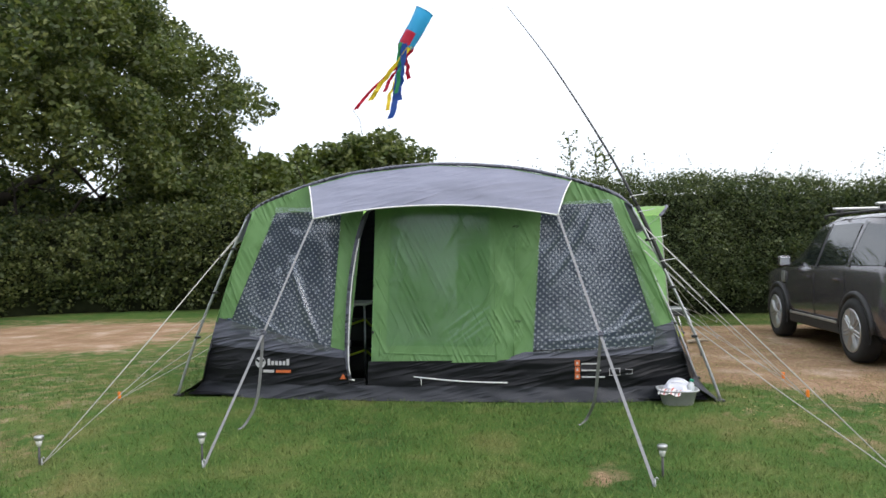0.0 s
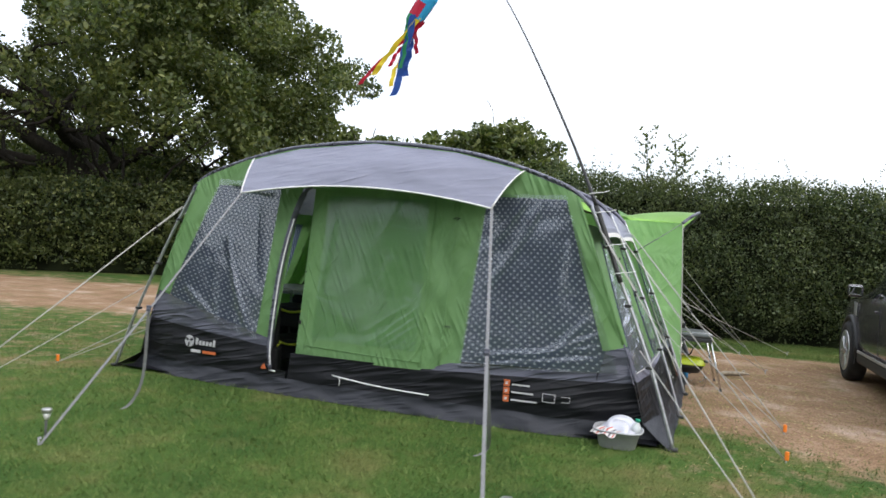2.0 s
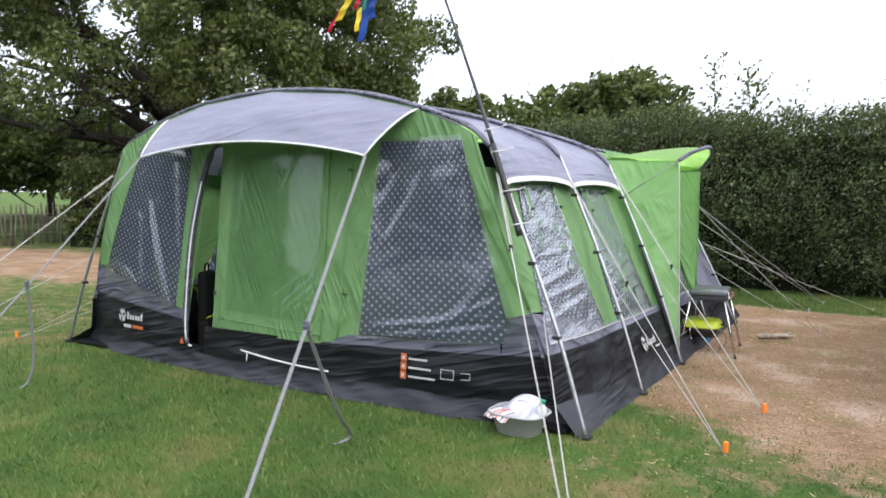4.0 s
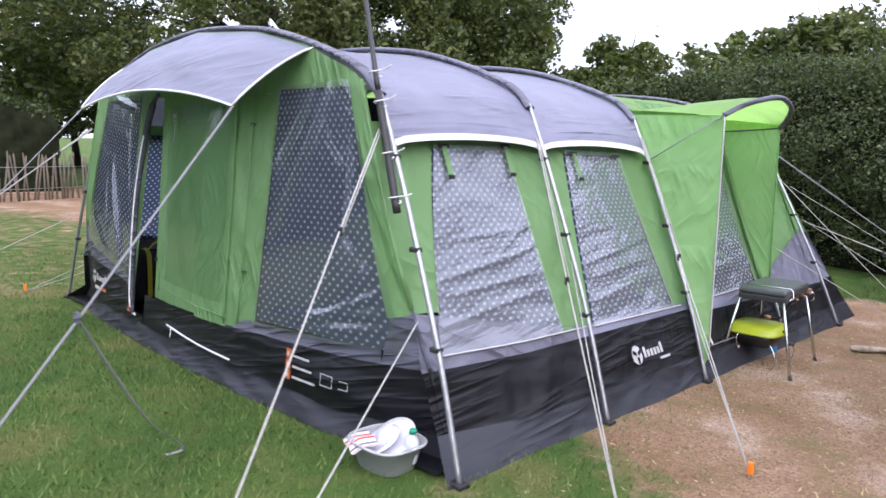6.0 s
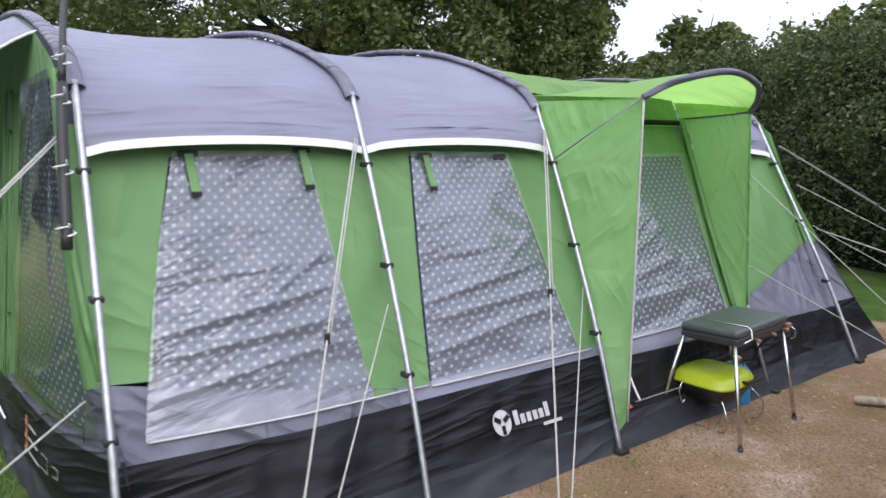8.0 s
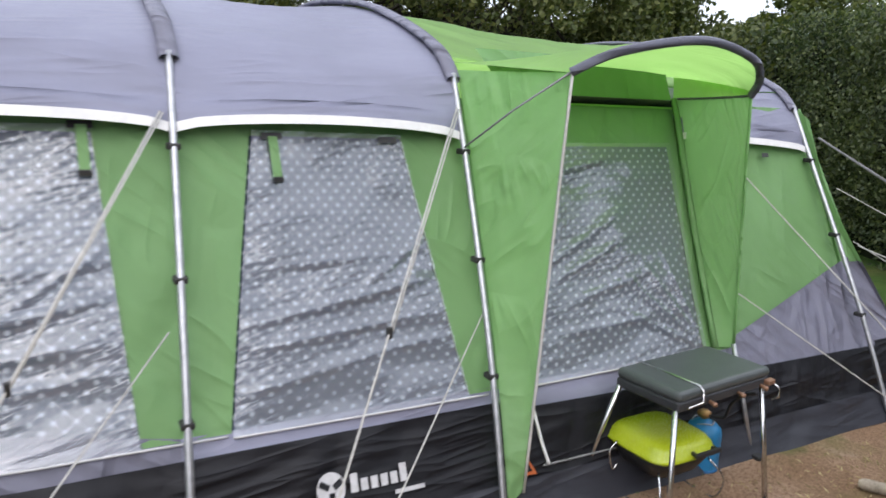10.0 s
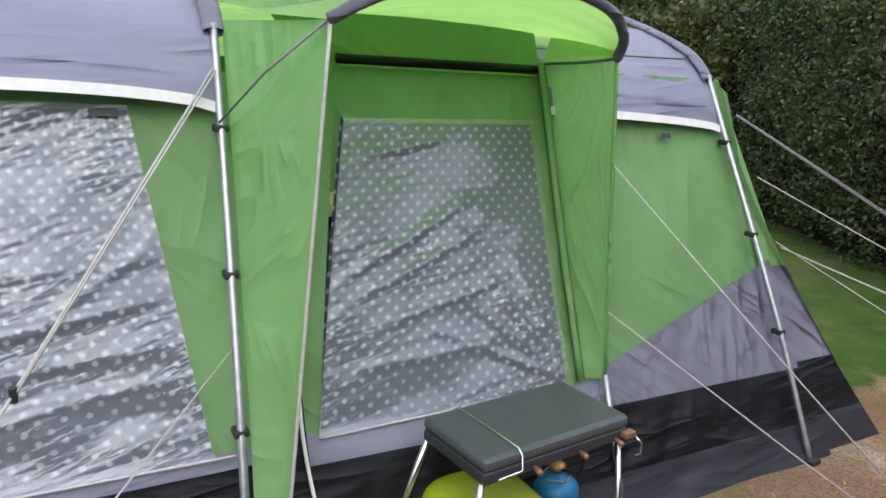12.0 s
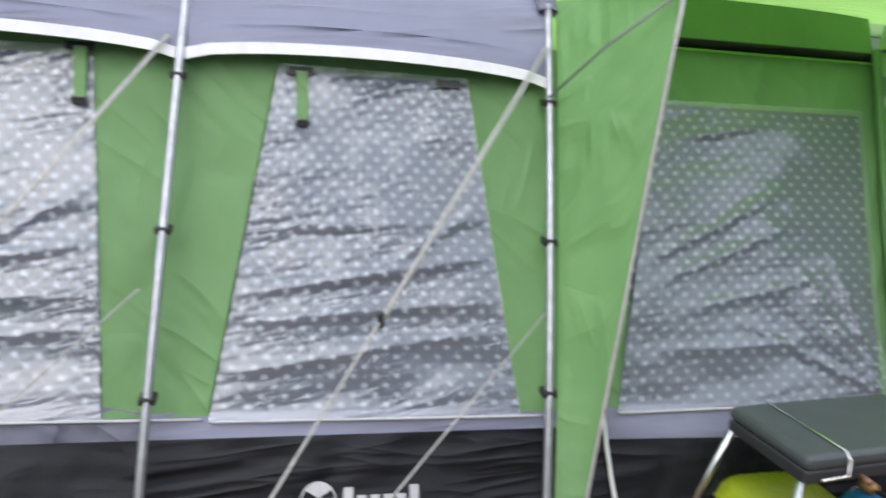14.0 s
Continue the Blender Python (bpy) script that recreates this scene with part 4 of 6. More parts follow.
PANE_FOLDS = ((0.55, 0.0, 0.98, 0.28, 0.012, 0.012), (0.62, 0.0, 0.98, 0.22, 0.010, 0.012), (0.70, 0.0, 0.99, 0.17, 0.010, 0.010), (0.5, 0.08, 0.9, 0.3, 0.010, 0.008), (0.55, 0.72, 0.75, 0.98, 0.012, 0.010), (0.62, 0.4, 0.68, 0.62, 0.012, 0.006), (0.05, 0.3, 0.12, 0.9, 0.012, 0.006))
pane = part("door_window", sheet_mesh("door_window", folded(set_back(DOOR_PANE, 0.020), PANE_FOLDS, Vector((0, -1, 0))), 80, 80, 0.001, 17, (3, 3)), vinyl("door_window_film", 0.012, 0.16, (2.0, 6, 1), 0.2, (0.86, 0.94, 0.88), 0.85), door, "clear film door window")
pane.visible_shadow = False
for u0, z0, u1, z1 in ((-0.47, 0.43, 0.61, 0.42), (-0.50, 0.40, -0.46, 1.78), (0.60, 0.38, 0.60, 1.78), (0.76, 0.41, 0.80, 1.78), (-0.55, 1.755, 0.95, 1.755)):
    part("seam", tube_mesh("seam", [set_back([(lerp(u0, u1, i / 12), lerp(z0, z1, i / 12))] * 4, 0.012)(0, 0) for i in range(13)], 0.004, 5), GREEN, door)
for u, z in ((0.77, 1.58), (0.775, 0.72)):
    part("toggle", tube_mesh("toggle", [front(u, z, 0.014), front(u + 0.03, z + 0.012, 0.025), front(u + 0.055, z + 0.008, 0.014), front(u + 0.03, z - 0.008, 0.016)], 0.004, 5), BLACKPLASTIC, door)
for z in (0.62, 1.05, 1.6):
    part("toggle", box_bm(0.02, 0.014, 0.03, set_back([(lerp(-0.575, -0.53, (z - 0.3) / 1.5), z)] * 4, 0.016)(0, 0), 0.004), BLACKPLASTIC, door, "black door toggle")
# rolled edge of the open half, its zip and the white sill tape
edge_line = smooth_line([front(-0.765, 0.2, 0.02), front(-0.79, 0.42, 0.03), front(-0.765, 1.0, 0.04), front(-0.70, 1.45, 0.03), front(-0.62, 1.72, 0.015), front(-0.54, 1.80, 0.01)], 6)
part("door_roll", tube_mesh("door_roll", edge_line, [0.016] * 6 + [0.026] * (len(edge_line) - 12) + [0.016] * 6, 8), DGREY, tent, "rolled dark door edge")
part("zip", tube_mesh("zip", [p + Vector((0.018, -0.02, 0)) for p in edge_line[2:20]], 0.006, 6), WHITE, tent, "white zip tape")
part("sill_tape", tube_mesh("sill_tape", [front(-0.775, 0.195, 0.012), front(-0.72, 0.19, 0.014)], 0.008, 6), WHITE, tent, "white zip tape")
part("sill_tape", tube_mesh("sill_tape", [front(lerp(-0.16, 0.70, i / 10), lerp(0.225, 0.175, i / 10) - 0.012 * math.sin(math.pi * i / 10), 0.014) for i in range(11)], 0.0065, 6), WHITE, tent, "white zip tape")
part("sill_tape", tube_mesh("sill_tape", [front(-0.09, 0.215, 0.014), front(-0.085, 0.15, 0.02)], 0.004, 6), WHITE, tent, "white zip tape")


# canopy over the front
def canopy(a, b):
    u = lerp(-1.19, 1.31, a)
    t = 2 * a - 1
    top = Vector((u, 0.125, arch_z(u) + 0.0))
    low = Vector((lerp(-1.015, 1.182, a), -0.29, lerp(1.69, 1.662, a) + 0.105 * (1 - t * t)))
    p = top.lerp(low, b)
    p.z += 0.055 * math.sin(math.pi * b) ** 0.7 * (1 - 0.3 * t * t)
    return p


can = part("canopy", sheet_mesh("canopy", canopy, 44, 14, 0.012, 6, (2.5, 2.5)), GREY, tent, "grey front canopy with white piping")
part("piping", tube_mesh("piping", [Vector(canopy(i / 40, 1)) for i in range(41)], 0.0075, 6), WHITE, can, "white piping")
for a in (0, 1):
    part("piping", tube_mesh("piping", [Vector(canopy(a, i / 10)) + Vector((0, -0.006, 0.003)) for i in range(11)], 0.0065, 6), WHITE, can, "white piping")


# ---- side walls ----
def side_quad(c, off=0.0, s=1):
    """A patch of a side wall between four corners (v, z): low front, low back, high back, high front."""
    def fn(a, b):
        v = lerp(lerp(c[0][0], c[1][0], a), lerp(c[3][0], c[2][0], a), b)
        z = lerp(lerp(c[0][1], c[1][1], a), lerp(c[3][1], c[2][1], a), b)
        hollow = 0.02 * math.sin(math.pi * min(1, z / 1.55))
        corner = (2.52 - 0.42 * z - edge_u(z)) * max(0.0, 1 - v / 0.75)
        taper = 0.07 * min(1.0, max(0.0, (v - 3.6) / 1.2)) * min(1.0, z / 1.5)
        v += 0.13 * max(0.0, 1 - v / 0.6) * max(0.0, 1 - z / 1.2) if v < 0.6 else 0.0
        return (s * (2.52 - 0.42 * z - hollow - corner - taper + off), v, z)
    return fn


def side_piece(name, c, mat, label="", n=(12, 14), crease=0.010, off=0.0, seed=0.0, s=1, parent=None, ribs=(3, 3)):
    return part(name, sheet_mesh(name, side_quad(c, off, s), n[0], n[1], crease, seed, ribs), mat, parent or tent, label)


for s in (1, -1):
    # green posts between the windows, with a strip beneath the eave
    side_piece("side_panel", [(0.05, 0.70), (0.225, 0.69), (0.455, 1.51), (0.085, 1.51)], GREEN, "green side cloth", (8, 16), 0.012, 0, 1, s)
    side_piece("side_panel", [(1.10, 0.49), (1.385, 0.49), (1.56, 1.51), (1.02, 1.51)], GREEN, "green side cloth", (10, 18), 0.014, 0, 2, s)
    side_piece("side_panel", [(2.32, 0.48), (2.655, 0.48), (2.87, 1.70), (2.16, 1.51)], GREEN, "green side cloth", (10, 18), 0.012, 0, 3, s)
    side_piece("side_panel", [(0.09, 1.48), (2.44, 1.46), (2.44, 1.60), (0.10, 1.60)], GREEN, "green cloth beneath the eave", (20, 3), 0.004, -0.012, 4, s)
    # lower bands
    side_piece("side_skirt", [(0.0, 0.43), (1.22, 0.43), (1.22, 0.50), (0.06, 0.70)], GREY_LOW, "grey lower cloth", (14, 6), 0.008, 0, 5, s)
    side_piece("side_skirt", [(1.22, 0.43), (2.6, 0.43), (2.6, 0.49), (1.22, 0.50)], GREY, "grey lower cloth", (14, 4), 0.006, 0, 6, s)
    side_piece("side_skirt_band", [(0.0, 0.125), (2.48, 0.125), (2.48, 0.435), (0.0, 0.435)], BLACK, "charcoal lower band", (110, 12), 0.022, 0.005, 7, s, ribs=(4.5, 2.0))

    def flap_side(a, b, s=s):
        v = lerp(-0.02, 5.05, a)
        z = 0.145 * b
        return (s * (2.525 - 0.42 * z - 0.13 * b * max(0.0, 1 - v / 0.75) + 0.025 * (1 - b) ** 2 + 0.006 * math.sin(v * 8) * (1 - b)), v + 0.13 * b * max(0.0, 1 - v / 0.6), 0.004 + z)
    part("mud_flap", sheet_mesh("mud_flap", flap_side, 110, 8, 0.022, 8 + s, (4, 8)), FLAP, tent, "grey ground flap")

SIDE_FOLDS = ((0.0, 0.34, 1.0, 0.46, 0.02, 0.020), (0.05, 0.26, 0.98, 0.33, 0.015, 0.014), (0.1, 0.52, 1.0, 0.56, 0.012, 0.010), (0.3, 0.18, 1.0, 0.24, 0.014, 0.012), (0.35, 0.9, 0.75, 0.98, 0.012, 0.010), (0.5, 0.4, 1.0, 0.62, 0.014, 0.012), (0.0, 0.12, 0.6, 0.2, 0.015, 0.010))
DOOR_FOLDS = ((0.0, 0.45, 0.62, 0.72, 0.02, 0.018), (0.0, 0.36, 0.7, 0.62, 0.016, 0.014), (0.15, 0.3, 0.78, 0.42, 0.018, 0.016), (0.99, 0.02, 0.5, 0.42, 0.014, 0.014), (0.99, 0.02, 0.65, 0.46, 0.014, 0.014), (0.99, 0.02, 0.4, 0.28, 0.014, 0.014), (0.99, 0.02, 0.8, 0.5, 0.012, 0.012), (0.1, 0.18, 0.7, 0.2, 0.016, 0.012), (0.05, 0.86, 0.5, 0.93, 0.012, 0.010))
for s in (1, -1):
    for i, (wc, cc) in enumerate(((
            [(0.15, 0.50), (1.098, 0.49), (1.022, 1.50), (0.458, 1.50)], [(0.225, 0.56), (1.12, 0.50), (1.09, 1.52), (0.44, 1.52)]),
            ([(1.388, 0.48), (2.322, 0.475), (2.166, 1.48), (1.562, 1.49)], None))):
        w = part("window", sheet_mesh("window", folded(side_quad(wc, 0.012, s), SIDE_FOLDS, Vector((s, 0, 0))), 60, 80, 0.010, 21 + i, (3, 6)), VINYL_SIDE, tent, "creased clear film window with dotted curtain")
        w.visible_shadow = False
        part("curtain", sheet_mesh("curtain", side_quad(cc or wc, -0.016, s), 18, 18, 0.012, i, (9, 1.5)), CURTAIN, w, "grey curtain with white dots")
for v, z in ((0.50, 1.49), (0.98, 1.50), (1.62, 1.47), (2.09, 1.46)):
    vent = side_piece("toggle", [(v - 0.03, z - 0.012), (v + 0.05, z - 0.012), (v + 0.05, z + 0.012), (v - 0.03, z + 0.012)], BLACKPLASTIC, "black toggle", (2, 2), 0, 0.026)
    if v != 2.09:
        tab = side_piece("curtain_tie", [(v + 0.0, z - 0.15), (v + 0.035, z - 0.15), (v + 0.03, z), (v - 0.005, z)], GREEN, "hanging green tie tab", (2, 6), 0.004, 0.030)
        part("tip", box_bm(0.01, 0.04, 0.022, side_quad([(v + 0.017, z - 0.155)] * 4, 0.034)(0, 0), 0.003), BLACKPLASTIC, tab)

for c in ((0.16, 0.497, 1.37, 0.487), (1.39, 0.480, 2.40, 0.473), (2.65, 0.474, 3.64, 0.488)):
    part("film_hem", tube_mesh("film_hem", [side_quad([(lerp(c[0], c[2], i / 12), lerp(c[1], c[3], i / 12))] * 4, 0.013)(0, 0) for i in range(13)], 0.0045, 6), PRINT_WHITE, tent, "pale hem beneath the film")
for v, z in ((3.86, 1.37), (4.42, 1.40)):
    side_piece("toggle", [(v - 0.025, z - 0.012), (v + 0.035, z - 0.012), (v + 0.035, z + 0.010), (v - 0.025, z + 0.010)], BLACKPLASTIC, "black toggle", (2, 2), 0, 0.012)
# back bay beyond the porch
side_piece("side_panel", [(3.70, 0.46), (4.97, 0.79), (4.90, 1.66), (3.66, 1.66)], GREEN, "green side cloth", (16, 18), 0.010, -0.022, 9)
side_piece("side_skirt", [(3.70, 0.38), (5.01, 0.35), (4.98, 0.83), (3.80, 0.505)], GREY_LOW, "mid grey lower cloth", (90, 16), 0.014, 0, 10, ribs=(8, 1.2))
side_piece("side_skirt_band", [(2.48, 0.125), (5.02, 0.125), (5.01, 0.36), (2.48, 0.40)], BLACK, "charcoal lower band", (160, 12), 0.016, 0.006, 11, ribs=(8, 1.2))
side_piece("side_skirt", [(2.50, 0.39), (3.80, 0.37), (3.80, 0.49), (2.60, 0.49)], GREY, "grey lower cloth", (14, 4), 0.006, 0.0, 12)
side_piece("side_panel", [(2.40, 0.42), (4.9, 0.42), (4.78, 1.62), (2.44, 1.66)], GREEN, "green side cloth", (20, 14), 0.01, 0, 13, -1)
# no opening here: a black strip stands in for the gap's shade
side_piece("door_gap", [(2.47, 0.16), (2.605, 0.16), (2.605, 0.98), (2.575, 0.98)], BLACK, "black strip painted as the shaded gap beside the unzipped door edge", (6, 20), 0.004, 0.016, 18)
# door of the side porch
side_piece("side_panel", [(2.87, 1.44), (3.75, 1.44), (3.75, 1.86), (2.60, 1.86)], GREEN, "green cloth above the side door", (14, 8), 0.006, 0, 14)
side_piece("side_panel", [(3.645, 0.48), (3.83, 0.48), (3.80, 1.5), (3.655, 1.5)], GREEN, "green side cloth", (5, 16), 0.006, 0.004, 15)
w = part("window", sheet_mesh("window", folded(side_quad([(2.645, 0.475), (3.66, 0.49), (3.67, 1.46), (2.86, 1.455)], 0.012), DOOR_FOLDS, Vector((1, 0, 0))), 70, 80, 0.010, 31, (3, 6)), VINYL_SIDE, tent, "creased clear film door window with dotted curtain")
w.visible_shadow = False
part("curtain", sheet_mesh("curtain", side_quad([(2.645, 0.475), (3.66, 0.49), (3.67, 1.46), (2.86, 1.455)], -0.016), 18, 18, 0.012, 5, (9, 1.5)), CURTAIN, w, "grey curtain with white dots")
part("zip_cover", tube_mesh("zip_cover", [side_quad([(lerp(2.86, 3.74, i / 10), 1.655)] * 4, 0.012)(0, 0) for i in range(11)], 0.018, 6), BLACK, tent, "dark zip cover")
part("zip", tube_mesh("zip", [side_quad([(lerp(2.86, 3.74, i / 10), 1.632)] * 4, 0.022)(0, 0) for i in range(11)], 0.0045, 6), LIME, tent, "pale zip tape")
zl = smooth_line([side_quad([(2.615, 0.98)] * 4, 0.024)(0, 0), side_quad([(2.60, 0.75)] * 4, 0.026)(0, 0), side_quad([(2.59, 0.50)] * 4, 0.026)(0, 0), side_quad([(2.605, 0.30)] * 4, 0.028)(0, 0), side_quad([(2.625, 0.19)] * 4, 0.028)(0, 0)], 5)
part("zip", tube_mesh("zip", zl, 0.007, 6), WHITE, tent, "white zip tape")
part("zip", tube_mesh("zip", [side_quad([(lerp(2.60, 3.35, i / 8), 0.185)] * 4, 0.02)(0, 0) for i in range(9)], 0.0045, 6), STRAP, tent, "white zip tape")

# ---- side porch: hoop, hood, two wings, posts ----
PL, PR, PT = Vector((2.41, 2.62, 1.75)), Vector((2.37, 3.665, 1.705)), Vector((2.56, 3.13, 1.895))
HOOP = smooth_line([PL, Vector((2.50, 2.78, 1.835)), PT, Vector((2.52, 3.46, 1.85)), Vector((2.44, 3.62, 1.775)), PR], 8)


def hood(a, b):
    near = along(HOOP, a)
    p = along(ROOF, 0.245)
    v = lerp(2.45, 4.02, a)
    far = Vector((p.x - 0.02, v, p.z * 0.975 - 0.005))
    q = far.lerp(near, b)
    q.z += 0.035 * math.sin(math.pi * b) * math.sin(math.pi * a)
    return q


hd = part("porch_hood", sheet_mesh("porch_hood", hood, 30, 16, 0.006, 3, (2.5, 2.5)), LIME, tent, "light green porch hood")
part("hoop_sleeve", tube_mesh("hoop_sleeve", HOOP, 0.018, 8), DGREY, hd, "dark grey hoop sleeve")


def wing_left(a, b):
    leg = smooth_line([(u, hoop_v(HOOPS[2], z), z) for u, z in LEG], 4)
    inner = along(leg, lerp(0.06, 1.0, b)) + Vector((-0.015, 0.03, 0))
    outer = Vector((2.50, 2.47, 0.12)).lerp(PL, b)
    p = inner.lerp(outer, a)
    p.y += 0.03 * math.sin(math.pi * a) * b
    return p


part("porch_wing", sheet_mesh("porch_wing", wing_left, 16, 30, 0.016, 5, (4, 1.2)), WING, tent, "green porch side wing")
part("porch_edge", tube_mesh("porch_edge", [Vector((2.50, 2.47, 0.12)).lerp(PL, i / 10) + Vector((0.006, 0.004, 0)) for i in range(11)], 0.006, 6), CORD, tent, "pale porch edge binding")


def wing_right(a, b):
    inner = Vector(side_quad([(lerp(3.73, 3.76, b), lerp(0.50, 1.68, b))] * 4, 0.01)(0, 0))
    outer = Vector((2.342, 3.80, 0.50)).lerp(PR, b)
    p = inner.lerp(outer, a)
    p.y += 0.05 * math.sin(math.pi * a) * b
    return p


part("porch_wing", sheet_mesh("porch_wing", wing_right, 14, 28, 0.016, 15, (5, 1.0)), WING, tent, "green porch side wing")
part("porch_gusset", sheet_mesh("porch_gusset", lambda a, b: Vector(wing_right(a, 1)).lerp(Vector(hood(0.93, a)), b), 12, 6), LIME, tent, "light green porch gusset")
part("porch_seam", tube_mesh("porch_seam", [Vector(wing_right(i / 8, 1)) + Vector((0.004, -0.006, 0)) for i in range(9)], 0.006, 5), DGREY, tent, "dark seam")
part("porch_edge", tube_mesh("porch_edge", [Vector(wing_right(0.02, i / 12)) + Vector((0.02, -0.03, 0)) for i in range(13)], 0.016, 6), GREEN, tent, "gathered green curtain edge")
post = part("porch_post", tube_mesh("porch_post", [(2.515, 3.815, 0.0), (2.43, 3.81, 0.26), (2.345, 3.795, 0.52)], 0.012, 8), STEEL, tent, "steel porch post")
part("porch_edge", tube_mesh("porch_edge", [Vector((2.345, 3.80, 0.50)).lerp(PR, i / 10) for i in range(11)], 0.007, 6), WING, tent, "green bound wing edge")
part("foot", box_bm(0.09, 0.05, 0.022, (2.53, 3.815, 0.011), 0.006), BLACKPLASTIC, post)
part("porch_tie", tube_mesh("porch_tie", [(2.0, 2.42, 1.44), (2.22, 2.50, 1.60), PL], 0.0042, 6), STRAP, tent, "grey porch tension strap")


# ---- back end ----
def back_v(z):
    return 4.87 + 0.62 * (max(0.0, 1.25 - z) / 1.25) ** 1.15


def back_band(z0, z1, sp=1):
    def fn(a, b):
        z = lerp(z0, z1, b)
        w = 2.49 - 0.42 * z
        if z > 1.6:
            w = lerp(1.818, 0.35, ((z - 1.6) / 0.47) ** 1.7)
        return (lerp(-w, w, a), back_v(z), z)
    return fn


for z0, z1, mt, lb in ((0.0, 0.15, FLAP, "grey ground flap"), (0.15, 0.38, BLACK, "charcoal back band"), (0.38, 0.80, GREY_LOW, "mid grey sloping back cloth"), (0.80, 2.07, GREEN, "green sloping back cloth")):
    part("back_panel", sheet_mesh("back_panel", back_band(z0, z1), 30, 8, 0.012, 3 + z0, (3, 3)), mt, tent, lb)
    zt = min(z1, 1.66)
    for s in (1, -1):
        side_piece("back_corner", [(4.93 - 0.03 * z0, z0), (back_v(z0), z0), (back_v(zt), zt), (4.93 - 0.03 * zt, zt)], mt, lb, (8, 8), 0.012, -0.004, 16 + z0, s)
for s in (1, -1):
    part("corner_binding", tube_mesh("corner_binding", [(s * (edge_u(z) - 0.005), front(edge_u(z), z)[1] + 0.004, z) for z in (0.72, 0.9, 1.1, 1.3, 1.5, 1.7, 1.8)], 0.012, 6), GREEN, tent, "green corner seam")
    part("corner_binding", tube_mesh("corner_binding", [(s * (edge_u(z) - 0.002), front(edge_u(z), z)[1] + 0.002, z) for z in (0.43, 0.52, 0.62, 0.72)], 0.008, 6), DGREY, tent, "dark grey corner seam")
    part("corner_binding", tube_mesh("corner_binding", [(s * (edge_u(z) - 0.002), front(edge_u(z), z)[1] + 0.002, z) for z in (0.12, 0.22, 0.33, 0.435)], 0.008, 6), BLACK, tent, "charcoal corner seam")
# black panel added across the inside so the door opening reads dark
part("inner_dark_panel", sheet_mesh("inner_dark_panel", lambda a, b: (lerp(-1, 1, a) * lerp(2.45, 1.2, b), 2.35 + 0.1 * b, lerp(0.03, 1.95, b)), 16, 12, 0.02, 3, (3, 3)), BLACK, tent, "black panel added to darken the tent's inside")
part("ground_sheet", sheet_mesh("ground_sheet", lambda a, b: (lerp(-2.44, 2.44, a), lerp(0.0, 5.5, b), 0.03), 2, 2), BLACK, tent, "dark groundsheet")


# ---- prints on the cloth ----
def print_patch(name, fn, u0, z0, w, h, mat, parent=None):
    return part(name, sheet_mesh(name, lambda a, b: fn(u0 + w * a, z0 + h * b), 3, 3), mat, parent or tent)


def round_mark(name, fn, u, z, r, mat):
    verts, faces = [fn(u, z)], []
    for k in range(24):
        a = 2 * math.pi * k / 24
        verts.append(fn(u + r * math.cos(a), z + r * math.sin(a)))
    faces = [(0, 1 + k, 1 + (k + 1) % 24) for k in range(24)]
    return part(name, mesh_of(name, verts, faces), mat, tent)


on_side = lambda v, z: side_quad([(v, z)] * 4, 0.026)(0, 0)
on_front = lambda u, z: front(u, z, 0.026)
for fn, u, z, k in ((on_side, 1.70, 0.272, 0.86), (on_front, -1.66, 0.345, 0.86)):
    round_mark("round_mark", fn, u, z, 0.062 * k, PRINT_WHITE)
    inner = (lambda a, b, fn=fn: tuple(Vector(fn(a, b)) + (Vector((0.004, 0, 0)) if fn is on_side else Vector((0, -0.004, 0)))))
    for da in (0.5, 2.6, 4.7):
        verts = [inner(u + 0.012 * k * math.cos(da + 1.57 * e) + q * k * math.cos(da), z + 0.012 * k * math.sin(da + 1.57 * e) + q * k * math.sin(da)) for q, e in ((0.012, -1), (0.012, 1), (0.056, 1), (0.056, -1))]
        part("mark_spoke", mesh_of("mark_spoke", verts, [(0, 1, 2, 3)]), BLACK, tent)
    x = u + 0.085 * k
    for hgt in (0.07, 0.045, 0.045, 0.045, 0.045, 0.07):
        print_patch("lettering_bar", fn, x, z - 0.025, 0.032 * k, hgt * k, PRINT_WHITE)
        x += 0.045 * k
    if fn is on_side:
        print_patch("lettering_bar", fn, u + 0.24, z - 0.060, 0.12, 0.014, PRINT_WHITE)
    else:
        print_patch("lettering_bar", fn, u + 0.03, z - 0.095, 0.11, 0.026, PRINT_WHITE)
        print_patch("lettering_bar", fn, u + 0.16, z - 0.095, 0.15, 0.026, PRINT_ORANGE)
for i in range(3):
    print_patch("label_mark", on_front, 1.30, 0.21 + 0.058 * i, 0.045, 0.05, PRINT_ORANGE)
    print_patch("label_mark", lambda u, z: front(u, z, 0.030), 1.313, 0.224 + 0.058 * i, 0.018, 0.022, PRINT_WHITE)
    print_patch("lettering_bar", on_front, 1.36, 0.222 + 0.058 * i, 0.20 - 0.03 * i, 0.013, PRINT_WHITE)
for u0, z0, w0, h0 in ((1.60, 0.24, 0.09, 0.005), (1.60, 0.30, 0.09, 0.005), (1.60, 0.24, 0.005, 0.065), (1.69, 0.24, 0.005, 0.065), (1.74, 0.25, 0.06, 0.004), (1.74, 0.29, 0.06, 0.004), (1.80, 0.25, 0.004, 0.044)):
    print_patch("label_outline", on_front, u0, z0, w0, h0, PRINT_WHITE)
tri = [on_side(2.47, 0.17), on_side(2.56, 0.165), on_side(2.515, 0.255)]
